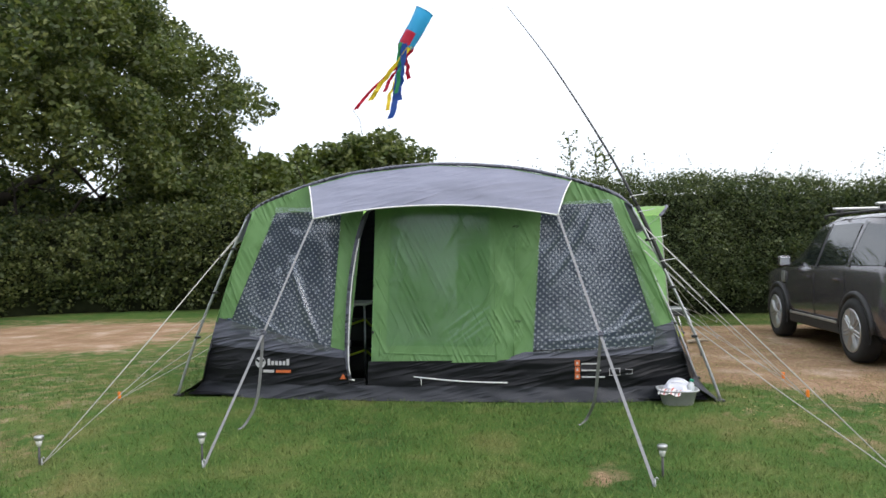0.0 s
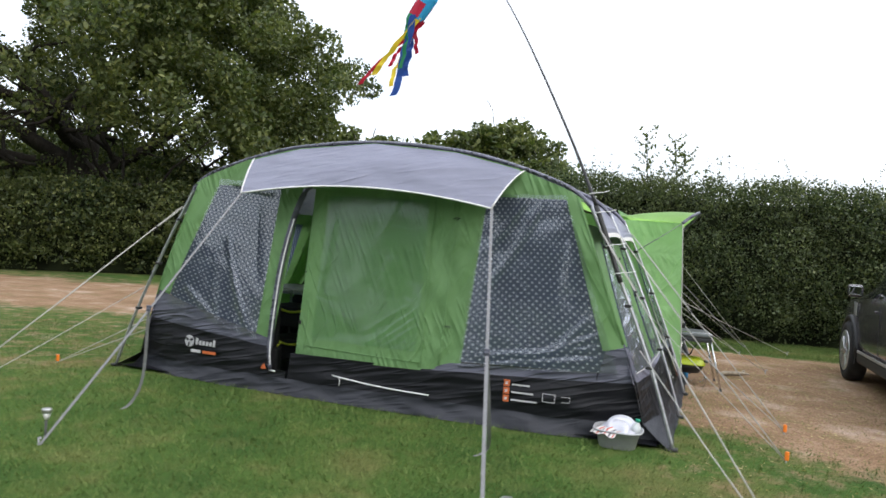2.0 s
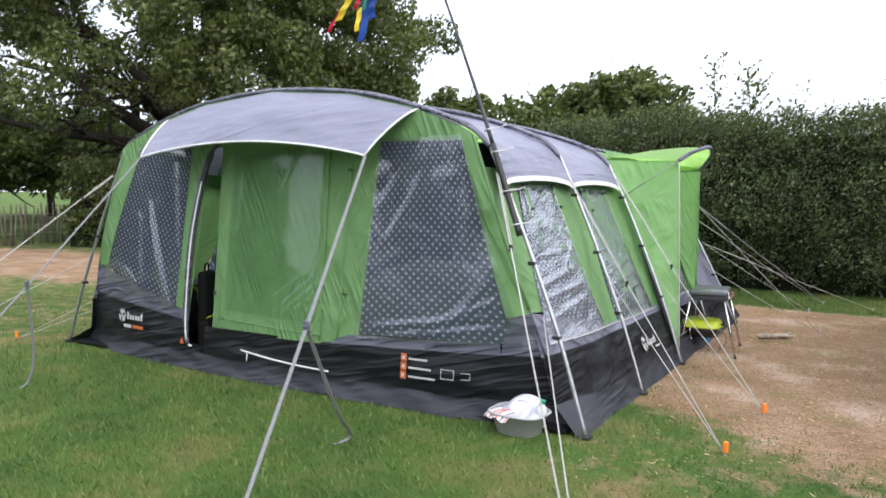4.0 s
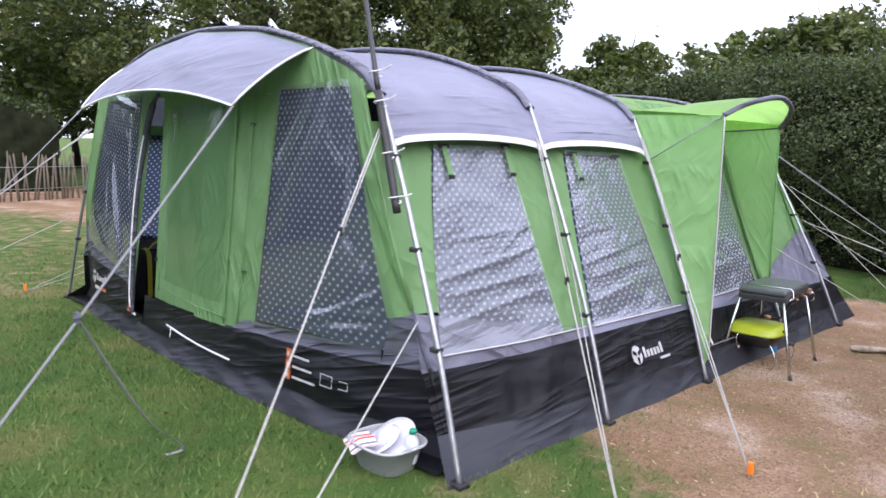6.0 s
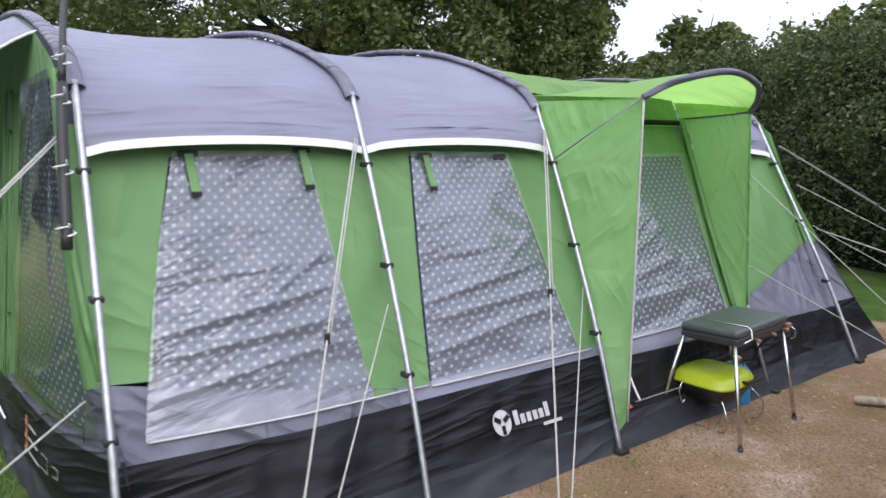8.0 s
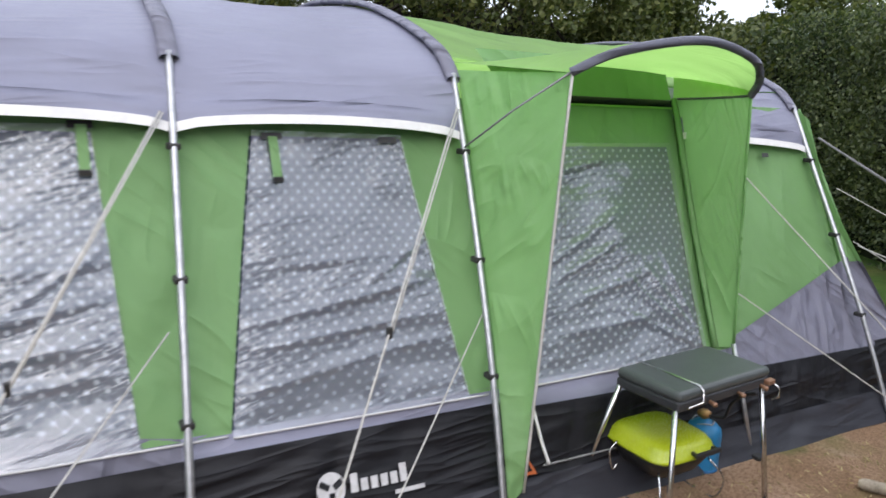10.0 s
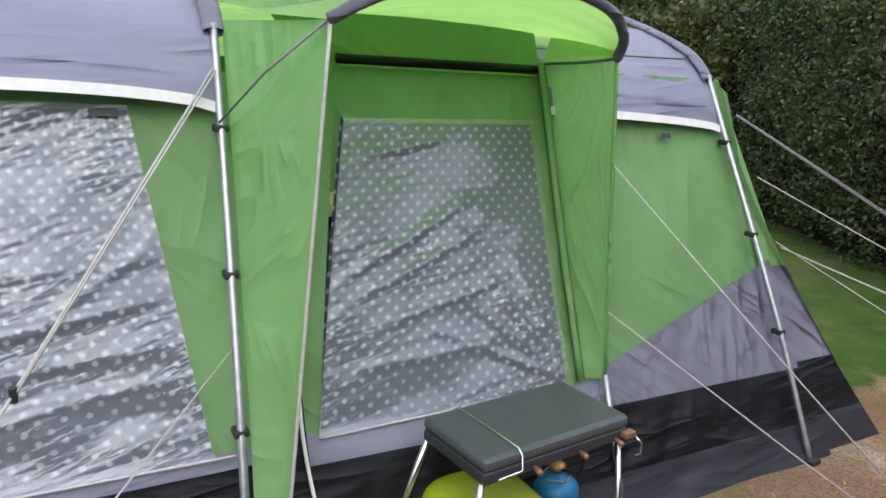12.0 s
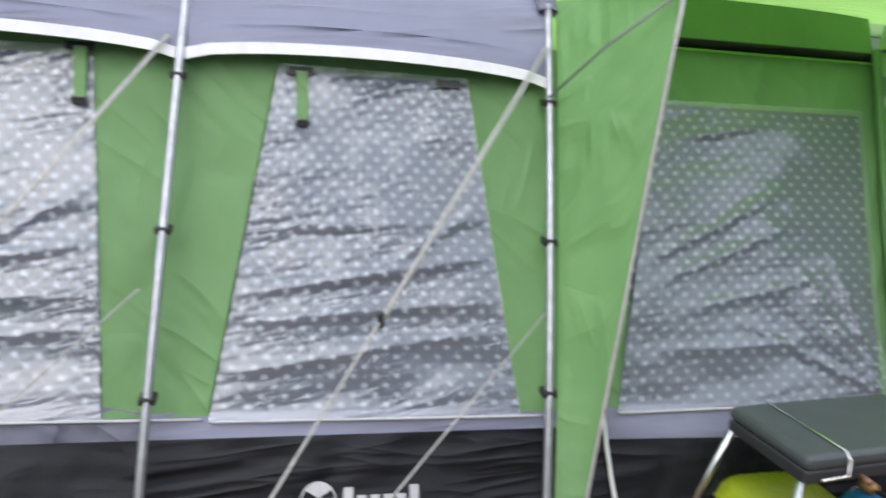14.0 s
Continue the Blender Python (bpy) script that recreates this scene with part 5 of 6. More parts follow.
part("warning_triangle", mesh_of("warning_triangle", tri, [(0, 1, 2)]), PRINT_ORANGE, tent, "orange warning triangle print")
tri = [tuple(Vector(on_side(a, b)) + Vector((0.004, 0, 0))) for a, b in ((2.49, 0.182), (2.54, 0.18), (2.515, 0.232))]
part("warning_triangle", mesh_of("warning_triangle", tri, [(0, 1, 2)]), BLACK, tent)
tri = [front(-0.86, 0.20, 0.026), front(-0.80, 0.20, 0.026), front(-0.83, 0.25, 0.026)]
part("warning_triangle", mesh_of("warning_triangle", tri, [(0, 1, 2)]), PRINT_ORANGE, tent, "orange warning triangle print")


# ---- guy lines and straps ----
def guy(a, b, r=0.0031, mat=None, runner=0.55):
    a, b = Vector(a), Vector(b)
    g = part("guy_line", tube_mesh("guy_line", [a, a.lerp(b, 0.5) - Vector((0, 0, 0.012)), b], r, 6), mat or CORD, tent, "pale grey guy line")
    if runner:
        p = a.lerp(b, runner) - Vector((0, 0, 0.012))
        part("runner", box_bm(0.018, 0.018, 0.04, p, 0.004), BLACKPLASTIC, g, "black guy runner")
        c = Vector((0.008, 0.008, -0.004))
        part("cord_loop", tube_mesh("cord_loop", [a + c, a.lerp(b, runner) + c], r * 0.8, 5), mat or CORD, g)
    return g


def on_ground(u, v):
    """The pose of a thing that stands on the ground at (u, v) of the tent's plan."""
    p = TENT @ Vector((u, v, 0))
    return TENT @ Matrix.Translation((u, v, ground_height(p.x, p.y)))


def peg(u, v, orange=True):
    m = on_ground(u, v)
    e = thing("tent_peg", m, "orange plastic topped tent peg in the ground" if orange else "steel tent peg in the ground", "tent peg", "tent pegs")
    part("shaft", tube_mesh("shaft", [(0, 0, -0.05), (0, 0, 0.05)], 0.006, 6), STEEL, e)
    if orange:
        part("head", box_bm(0.028, 0.024, 0.065, (0.004, 0, 0.05), 0.008), ORANGE, e, "orange plastic head")
    else:
        part("head", tube_mesh("head", [(0, 0, 0.05), (0.012, 0, 0.058), (0.02, 0, 0.045)], 0.005, 6), STEEL, e)


NEAR, PEG_A, PEG_B, PEG_C, PEG_L, PEG_LL = (3.26, -1.80, -0.10), (3.307, 0.17, 0.02), (3.375, 1.12, 0.03), (3.45, 4.60, 0.02), (-2.52, -1.93, -0.10), (-3.03, -0.20, 0.01)
guy((1.93, 0.06, 1.56), NEAR, 0.0042, CORD, 0.25)
guy((2.28, 0.02, 0.70), NEAR, 0.004, CORD, 0)
guy((1.94, 1.24, 1.55), PEG_A, 0.004, None, 0.45)
guy((2.26, 1.20, 0.86), PEG_A, 0.0031, None, 0)
guy((1.92, 2.42, 1.60), PEG_B, 0.004, None, 0.45)
guy((2.25, 2.40, 0.80), PEG_B, 0.0031, None, 0)
guy((2.365, 3.706, 1.34), PEG_C, 0.0031, None, 0)
guy((2.355, 3.77, 0.78), PEG_C, 0.0031, None, 0)
guy((1.90, 4.86, 1.50), (3.30, 7.2, 0.02), 0.006, STRAP, 0.3)
guy((2.02, 4.92, 1.22), (3.30, 7.2, 0.02), 0.0031, None, 0)
guy((2.12, 5.0, 0.92), (3.2, 6.3, 0.02), 0.0031, None, 0)
guy((2.15, 5.0, 0.90), (3.9, 6.9, 0.02), 0.0036, None, 0.3)
guy((-1.92, 0.08, 1.56), PEG_L, 0.005, None, 0.12)
guy((-2.22, 0.02, 0.80), PEG_L, 0.0031, None, 0)
guy((-2.28, 1.20, 0.80), PEG_LL, 0.0031, None, 0)
guy((-2.38, 1.20, 0.55), PEG_LL, 0.0031, None, 0)
for q, o in ((NEAR, False), (PEG_A, True), (PEG_B, True), (PEG_C, False), (PEG_L, False), (PEG_LL, True), ((3.30, 7.2), False), ((3.2, 6.3), False), ((3.9, 6.9), False)):
    peg(q[0], q[1], o)
for top, foot, tail, side in ((canopy(0, 1), (-1.30, -1.90, -0.11), (-1.39, -1.05, -0.05), -1), (canopy(1, 1), (1.745, -1.98, -0.12), (1.36, -0.70, -0.04), 1)):
    a, b = Vector(top), Vector(foot)
    st = part("canopy_strap", ribbon_mesh("canopy_strap", [a, a.lerp(b, 0.5) - Vector((0, 0, 0.012)), b], 0.021, (1, 0.1, 0.1), 0.004), STRAP, tent, "grey webbing canopy strap")
    m = a.lerp(b, 0.52)
    part("buckle", box_bm(0.034, 0.02, 0.05, m, 0.005), DGREY, st, "grey strap buckle")
    tl = Vector(tail)
    part("strap_tail", ribbon_mesh("strap_tail", smooth_line([m, m.lerp(tl, 0.5) + Vector((0.02, 0.05, -0.12)), tl + Vector((0.02, 0.02, 0.05)), tl + Vector((-0.05, -0.05, 0.0))], 5), 0.024, (1, 0.2, 0), 0.003), STRAP, st, "loose hanging strap end")
    peg(foot[0], foot[1], False)


# ---- fishing rod, windsock ----
def fishing_rod():
    e = thing("fishing_rod", TENT @ Matrix.Translation((2.11, 0.03, 1.18)), "long black telescopic rod tied to a tent pole", "fishing rod")
    o = Vector((2.11, 0.03, 1.18))
    line = smooth_line([Vector(p) - o for p in ((2.11, 0.03, 1.18), (1.885, 0.09, 1.74), (1.62, 0.2, 2.3), (1.15, 0.45, 3.15), (0.72, 0.7, 3.82))], 8)
    n = len(line)
    black = plain("black_rod_lacquer", (0.025, 0.025, 0.028), 0.35, 0, 0.2)
    part("handle", tube_mesh("handle", line[:9], 0.019, 10), BLACKPLASTIC, e, "thick black foam grip")
    part("blank", tube_mesh("blank", line[8:], [lerp(0.014, 0.0028, i / (n - 9)) for i in range(n - 8)], 8), black, e, "tapering black rod blank")
    for i in (1, 4, 7, 9):
        p = line[i]
        part("cable_tie", tube_mesh("cable_tie", [p + Vector((0.03 * math.cos(a) - 0.005, 0.03 * math.sin(a), 0.004 * k)) for k, a in enumerate([x * 0.785 for x in range(9)])] + [p + Vector((0.07, 0.0, 0.035)), p + Vector((0.12, -0.01, 0.05))], 0.0035, 5), WHITE, e, "white cable tie")
    tip = TENT @ (o + line[-1])
    return tip


rod_tip = fishing_rod()


def windsock():
    top, low = Vector((-0.20, 8.9, 4.37)), Vector((-0.45, 8.9, 3.94))
    e = thing("windsock", Matrix.Translation(top), "blue nylon windsock with bright streamer tails", "windsock")
    axis = low - top
    d = axis.normalized()
    x = d.cross(Vector((0, 1, 0))).normalized()
    y = d.cross(x).normalized()
    colours = {"sky": (0.05, 0.42, 0.75), "red": (0.62, 0.02, 0.06), "deep": (0.03, 0.10, 0.40), "yellow": (0.85, 0.68, 0.05), "grass": (0.03, 0.30, 0.12), "dark": (0.02, 0.02, 0.03)}
    mats = {k: fabric("sock_nylon_" + k, c, 0.5, 0.35, 0.2) for k, c in colours.items()}

    def skin(f0, f1, t0, t1, off):
        def fn(a, b):
            f, t = lerp(f0, f1, b), lerp(t0, t1, a)
            r = lerp(0.115, 0.095, f) * (1 + 0.05 * math.sin(3 * t + f * 5)) + off
            return d * (axis.length * f) + x * (r * math.cos(t)) + y * (r * math.sin(t))
        return fn
    tp = 2 * math.pi
    body = part("sock_body", sheet_mesh("sock_body", skin(0, 1, 0, tp, 0), 24, 12), mats["sky"], e, "pale blue nylon tube")
    part("print_patch", sheet_mesh("print_patch", skin(0.40, 0.99, 3.7, 5.9, 0.004), 10, 8), mats["red"], body, "red printed patch")
    part("print_patch", sheet_mesh("print_patch", skin(0.45, 0.95, 3.0, 3.95, 0.004), 8, 8), mats["deep"], body, "dark blue printed patch")
    part("print_patch", sheet_mesh("print_patch", skin(0.30, 0.44, 4.1, 5.3, 0.005), 8, 4), mats["dark"], body, "dark printed patch")
    part("print_patch", sheet_mesh("print_patch", skin(0.33, 0.45, 4.4, 4.9, 0.008), 6, 4), mats["yellow"], body, "yellow printed patch")
    part("print_patch", sheet_mesh("print_patch", skin(0.62, 0.97, 1.0, 2.6, 0.004), 8, 8), mats["red"], body, "red printed patch")
    part("hoop", tube_mesh("hoop", [Vector(skin(0, 1, 0, tp, 0.002)(k / 20, 0)) for k in range(21)], 0.005, 5), mats["sky"], body)
    ends = [("red", (-0.92, 0.05, -1.18), 0.045), ("yellow", (-0.72, -0.05, -1.10), 0.05), ("deep", (-0.46, 0.02, -1.32), 0.055), ("grass", (-0.36, -0.06, -1.02), 0.04),
            ("red", (-0.20, 0.05, -0.82), 0.04), ("deep", (-0.34, 0.07, -1.08), 0.045), ("yellow", (-0.50, -0.04, -1.22), 0.035), ("red", (-0.55, 0.0, -0.98), 0.035)]
    rng = np.random.default_rng(5)
    for i, (c, en, w) in enumerate(ends):
        st = Vector(skin(0, 1, 0, tp, 0)(i / len(ends), 0.97))
        en = Vector(en)
        pts = [st.lerp(en, k / 12) + Vector((rng.normal(0, 0.006), rng.normal(0, 0.012), 0)) + Vector((0.018 * math.sin(k * 0.6 + i), 0, 0)) * (k / 12) for k in range(13)]
        part("streamer", ribbon_mesh("streamer", smooth_line(pts, 3), w * 1.5, (0.8, math.sin(i * 1.3) * 0.5, 0.2), 0.002), mats[c], e, "long fluttering streamer")
    t = rod_tip - top
    part("line", tube_mesh("line", [t, t * 0.5 - Vector((0, 0, 0.05)), Vector((0.0, 0, 0.03))], 0.0012, 4), CORD, e, "thin fishing line")


windsock()


# ---- washing-up bowl beside the corner ----
def washing_bowl():
    e = thing("washing_up_bowl", TENT @ Matrix.Translation((2.175, -0.06, 0.0)) @ Matrix.Scale(0.88, 4), "grey plastic bowl full of dishes on the grass", "bowl")
    grey = plain("grey_bowl_plastic", (0.32, 0.33, 0.33), 0.4, 0, 0.08)
    rim = plain("pale_bowl_rim", (0.42, 0.43, 0.45), 0.35, 0, 0.08)

    def ring(w, h, z, n=28, p=3.2):
        out = []
        for k in range(n):
            a = 2 * math.pi * k / n
            c, s = math.cos(a), math.sin(a)
            out.append((w * math.copysign(abs(c) ** (2 / p), c), h * math.copysign(abs(s) ** (2 / p), s), z))
        return out
    rings = [ring(0.135, 0.11, 0.0), ring(0.145, 0.12, 0.01), ring(0.178, 0.15, 0.135), ring(0.200, 0.172, 0.142), ring(0.200, 0.172, 0.150), ring(0.176, 0.148, 0.147), ring(0.14, 0.115, 0.02)]
    verts = [v for r in rings for v in r]
    n = 28
    faces = [(i * n + k, i * n + (k + 1) % n, (i + 1) * n + (k + 1) % n, (i + 1) * n + k) for i in range(6) for k in range(n)]
    faces += [tuple(range(n - 1, -1, -1)), tuple(6 * n + k for k in range(n))]
    part("body", mesh_of("body", verts, faces), grey, e)
    lip = [Vector(v) for v in ring(0.196, 0.168, 0.149)]
    part("rim", tube_mesh("rim", lip + [lip[0]], 0.008, 6), rim, e, "pale rolled rim")


washing_bowl()
CHINA = plain("white_plastic_plate", (0.66, 0.67, 0.74), 0.25, 0, 0.04)


def dishes():
    base = TENT @ Matrix.Translation((2.175, -0.06, 0.0)) @ Matrix.Scale(0.86, 4)
    prof = [(0.0, 0.0), (0.06, 0.0), (0.075, 0.012), (0.125, 0.022), (0.127, 0.026), (0.075, 0.017), (0.055, 0.006), (0.0, 0.006)]
    for k, (x, y, z, rx, ry) in enumerate(((-0.03, -0.015, 0.125, 28, -12), (0.02, 0.05, 0.145, 38, 5))):
        e = thing("plate", base @ pose(x, y, z, rx, ry, 0), "white plastic plate leaning in the bowl", "plate", "plates in the bowl")
        part("dish", lathe_mesh("dish", prof, 28), CHINA, e)
    e = thing("milk_bottle", base @ pose(0.12, 0.06, 0.05, 6, 8, 20), "white plastic bottle with green cap in the bowl", "bottle")
    part("body", lathe_mesh("body", [(0.0, 0), (0.036, 0), (0.040, 0.01), (0.040, 0.11), (0.032, 0.14), (0.017, 0.16), (0.017, 0.175)], 20), plain("cloudy_bottle_plastic", (0.62, 0.66, 0.66), 0.35, 0, 0.05), e)
    part("cap", lathe_mesh("cap", [(0.0, 0.172), (0.020, 0.172), (0.020, 0.192), (0.017, 0.195), (0.0, 0.195)], 16), plain("green_cap_plastic", (0.01, 0.28, 0.16), 0.4, 0, 0.05), e, "green screw cap")
    e = thing("tea_towel", base @ pose(-0.09, -0.10, 0.135, 0, 0, -20), "white tea towel with red and grey stripes over the rim", "tea towel")
    cloth, red, gr = plain("white_cotton", (0.68, 0.66, 0.64), 0.9, 0, 0.05), plain("red_cotton", (0.55, 0.08, 0.06), 0.9, 0, 0.05), plain("grey_cotton", (0.16, 0.15, 0.18), 0.9, 0, 0.05)

    def fold(lift, x0, x1):
        def fn(a, b):
            x = lerp(x0, x1, a)
            y = lerp(0.06, -0.085, b)
            return (x, y, 0.03 + lift + 0.008 * math.sin(x * 60) - (max(0.0, -y - 0.02) ** 1.2) * 0.9 - abs(x) * 0.12)
        return fn
    part("cloth", sheet_mesh("cloth", fold(0, -0.10, 0.12), 14, 10), cloth, e)
    for k, x in enumerate((-0.08, -0.045, -0.01, 0.025, 0.06, 0.095)):
        part("stripe", sheet_mesh("stripe", fold(0.003, x, x + 0.011), 2, 10), gr if k % 2 == 0 else red, e, "woven stripe")


dishes()


# ---- camping stove on its stand, barbecue, gas bottle ----
def stove():
    e = thing("camping_stove", TENT @ pose(2.60, 3.25, -0.008, 0, 0, 6), "closed dark grey camping stove on chromed legs", "camping stove")
    case = plain("grey_green_enamel", (0.062, 0.072, 0.072), 0.38, 0, 0.08, 20)
    dark = plain("dark_enamel", (0.032, 0.034, 0.038), 0.4, 0, 0.08, 20)
    copper = plain("copper_knob", (0.26, 0.14, 0.085), 0.4, 0.3, 0.15)
    w, L = 0.32, 0.60
    part("case", box_bm(w, L, 0.042, (0, 0, 0.515), 0.010, 3), dark, e, "dark grey steel case")
    part("lid", box_bm(w + 0.006, L + 0.006, 0.044, (0, 0, 0.556), 0.019, 3), case, e, "grey green lid")
    part("lid_wire", tube_mesh("lid_wire", [(-0.170, -0.17, 0.535), (-0.168, -0.17, 0.566), (-0.150, -0.17, 0.581), (0.150, -0.17, 0.581), (0.170, -0.17, 0.566), (0.175, -0.17, 0.518), (0.175, -0.26, 0.515)], 0.0045, 6), CHROME, e, "chromed wire catch")
    for y in (-0.11, 0.08, 0.24):
        k = part("knob", tube_mesh("knob", [(0.16, y, 0.507), (0.185, y, 0.503), (0.195, y, 0.501)], [0.007, 0.010, 0.009], 10), copper, e, "copper coloured knob")
    part("valve", box_bm(0.03, 0.05, 0.022, (0.17, 0.29, 0.517), 0.005), copper, e, "copper gas inlet")
    part("side_wire", tube_mesh("side_wire", [(0.165, 0.318, 0.510), (0.195, 0.335, 0.485), (0.195, 0.335, 0.445), (0.17, 0.32, 0.430)], 0.004, 6), CHROME, e)
    for sx, sy, fx, fy in ((0.145, -0.30, 0.26, -0.42), (0.145, 0.27, 0.265, 0.22), (-0.145, -0.29, -0.22, -0.40), (-0.145, 0.28, -0.2, 0.34)):
        leg = part("leg", tube_mesh("leg", [(sx, sy, 0.500), (lerp(sx, fx, 0.5), lerp(sy, fy, 0.5), 0.28), (fx, fy, 0.02)], 0.0115, 10), CHROME, e, "chromed steel leg")
        part("foot", tube_mesh("foot", [(fx, fy, 0.025), (fx + (fx - sx) * 0.04, fy + (fy - sy) * 0.04, 0.0)], 0.014, 8), BLACKPLASTIC, leg, "black rubber foot")
    return e


stove()


def barbecue():
    e = thing("portable_barbecue", TENT @ pose(2.545, 3.15, 0, 0, 0, 2), "small lime green lidded barbecue on wire legs", "barbecue")
    lime = plain("lime_enamel", (0.38, 0.46, 0.02), 0.25, 0, 0.05, 20, 0.02)
    black = plain("black_enamel", (0.018, 0.018, 0.018), 0.35, 0, 0.2)

    def ring(w, z, p=4.5, n=32):
        out = []
        for k in range(n):
            a = 2 * math.pi * k / n
            c, s = math.cos(a), math.sin(a)
            out.append((w * math.copysign(abs(c) ** (2 / p), c), w * math.copysign(abs(s) ** (2 / p), s), z))
        return out

    def shell(name, levels):
        verts = [v for w, z in levels for v in ring(w, z)]
        n = 32
        faces = [(i * n + k, i * n + (k + 1) % n, (i + 1) * n + (k + 1) % n, (i + 1) * n + k) for i in range(len(levels) - 1) for k in range(n)]
        faces += [tuple(range(n - 1, -1, -1)), tuple((len(levels) - 1) * n + k for k in range(n))]
        return mesh_of(name, verts, faces)
    lid = part("lid", shell("lid", [(0.176, 0.222), (0.188, 0.224), (0.190, 0.232), (0.182, 0.240), (0.170, 0.266), (0.152, 0.284), (0.125, 0.292), (0.06, 0.295)]), lime, e, "glossy lime green lid")
    part("lid_handle", box_bm(0.018, 0.15, 0.022, (0.208, 0.06, 0.252), 0.006), black, lid, "black bar handle")
    for y in (0.0, 0.12):
        part("lid_bracket", box_bm(0.035, 0.016, 0.016, (0.192, y, 0.250), 0.003), black, lid)
    part("fire_bowl", shell("fire_bowl", [(0.08, 0.125), (0.13, 0.135), (0.162, 0.19), (0.175, 0.222)]), black, e, "black enamel fire bowl")
    for sy in (-1, 1):
        part("wire_leg", tube_mesh("wire_leg", smooth_line([(-0.12, sy * 0.15, 0.17), (-0.17, sy * 0.19, 0.10), (-0.15, sy * 0.17, 0.005), (0.0, sy * 0.17, 0.004), (0.17, sy * 0.17, 0.004), (0.2, sy * 0.19, 0.10), (0.14, sy * 0.15, 0.18)], 4), 0.0045, 6), CHROME, e, "bent chromed wire leg")
    part("catch", tube_mesh("catch", smooth_line([(-0.06, -0.19, 0.24), (-0.06, -0.23, 0.20), (-0.05, -0.215, 0.12), (-0.05, -0.19, 0.14)], 4), 0.004, 6), CHROME, e, "chromed wire catch")


barbecue()


def gas_bottle():
    e = thing("gas_bottle", TENT @ Matrix.Translation((2.47, 3.50, 0)) @ Matrix.Scale(0.88, 4), "scuffed blue camping gas bottle with a brass regulator", "gas bottle")
    part("body", lathe_mesh("body", [(0.0, 0), (0.085, 0), (0.098, 0.012), (0.100, 0.03), (0.100, 0.19), (0.094, 0.22), (0.070, 0.245), (0.03, 0.258), (0.018, 0.27)], 28), plain("scuffed_blue_paint", (0.02, 0.20, 0.42), 0.4, 0, 0.3, 9, 0.15), e)
    part("foot_ring", lathe_mesh("foot_ring", [(0.09, -0.0), (0.104, 0.0), (0.104, 0.016), (0.09, 0.016)], 24), plain("dark_blue_paint", (0.01, 0.10, 0.24), 0.5, 0, 0.2), e)
    reg = part("regulator", lathe_mesh("regulator", [(0.0, 0.262), (0.016, 0.262), (0.016, 0.28), (0.034, 0.284), (0.036, 0.305), (0.02, 0.315), (0.0, 0.315)], 18), plain("brass_regulator", (0.50, 0.30, 0.12), 0.4, 0.7, 0.15), e, "brass regulator")
    part("hose", tube_mesh("hose", smooth_line([(0.03, 0.0, 0.295), (0.10, 0.03, 0.31), (0.14, 0.02, 0.40), (0.20, 0.02, 0.47), (0.26, 0.045, 0.50)], 5), 0.008, 8), BLACKPLASTIC, reg, "black rubber hose")
    part("carry_ring", tube_mesh("carry_ring", [(0.055 * math.cos(a * 0.4), 0.055 * math.sin(a * 0.4), 0.25 + 0.01 * math.sin(a)) for a in range(17)], 0.004, 5), STEEL, e)


gas_bottle()


def log():
    e = thing("driftwood_log", TENT @ pose(3.07, 4.12, 0, 0, 0, 40) @ Matrix.Scale(0.75, 4), "short pale weathered log lying on bare earth", "log")
    m = bark_mat("pale_weathered_wood", (0.42, 0.36, 0.28))
    part("stem", tube_mesh("stem", smooth_line([(-0.24, 0.01, 0.035), (-0.12, -0.01, 0.04), (0.05, 0.0, 0.035), (0.22, 0.03, 0.03)], 4), [0.02, 0.034, 0.038, 0.036, 0.035, 0.036, 0.034, 0.03, 0.032, 0.03, 0.03, 0.026, 0.02], 9), m, e)
    part("fork", tube_mesh("fork", smooth_line([(0.0, 0.0, 0.05), (0.12, -0.05, 0.045), (0.25, -0.06, 0.03)], 4), [0.02, 0.024, 0.022, 0.022, 0.02, 0.02, 0.018, 0.016, 0.012], 8), m, e)
    part("knot", tube_mesh("knot", [(0.20, 0.03, 0.03), (0.24, 0.045, 0.06), (0.25, 0.05, 0.075)], [0.028, 0.026, 0.012], 8), m, e)


log()


# ---- solar stake lights ----
def solar_light(u, v, first=None):
    m = on_ground(u, v)
    if first:
        return copy_thing(first, m)
    e = thing("solar_stake_light", m, "small steel solar light on a spike in the grass", "solar light", "solar lights round the pitch")
    part("spike", tube_mesh("spike", [(0, 0, -0.04), (0, 0, 0.02), (0, 0, 0.14)], [0.003, 0.008, 0.008], 8), plain("dark_spike_plastic", (0.06, 0.06, 0.06), 0.5), e, "dark spike")
    lens = Mat("clear_lamp_plastic").set((0.75, 0.75, 0.75), 0.1, 0, 0.6).m
    part("lens", lathe_mesh("lens", [(0.0, 0.135), (0.014, 0.135), (0.022, 0.165), (0.022, 0.18), (0.0, 0.18)], 16), lens, e, "cloudy lens")
    part("cap", lathe_mesh("cap", [(0.0, 0.178), (0.026, 0.178), (0.032, 0.182), (0.034, 0.205), (0.030, 0.21), (0.0, 0.21)], 18), plain("brushed_cap_steel", (0.5, 0.5, 0.5), 0.35, 0.9, 0.1), e, "brushed steel cap")
    return e


lamp = solar_light(-2.54, -1.93)
solar_light(-1.355, -1.80, lamp)
solar_light(1.815, -1.80, lamp)


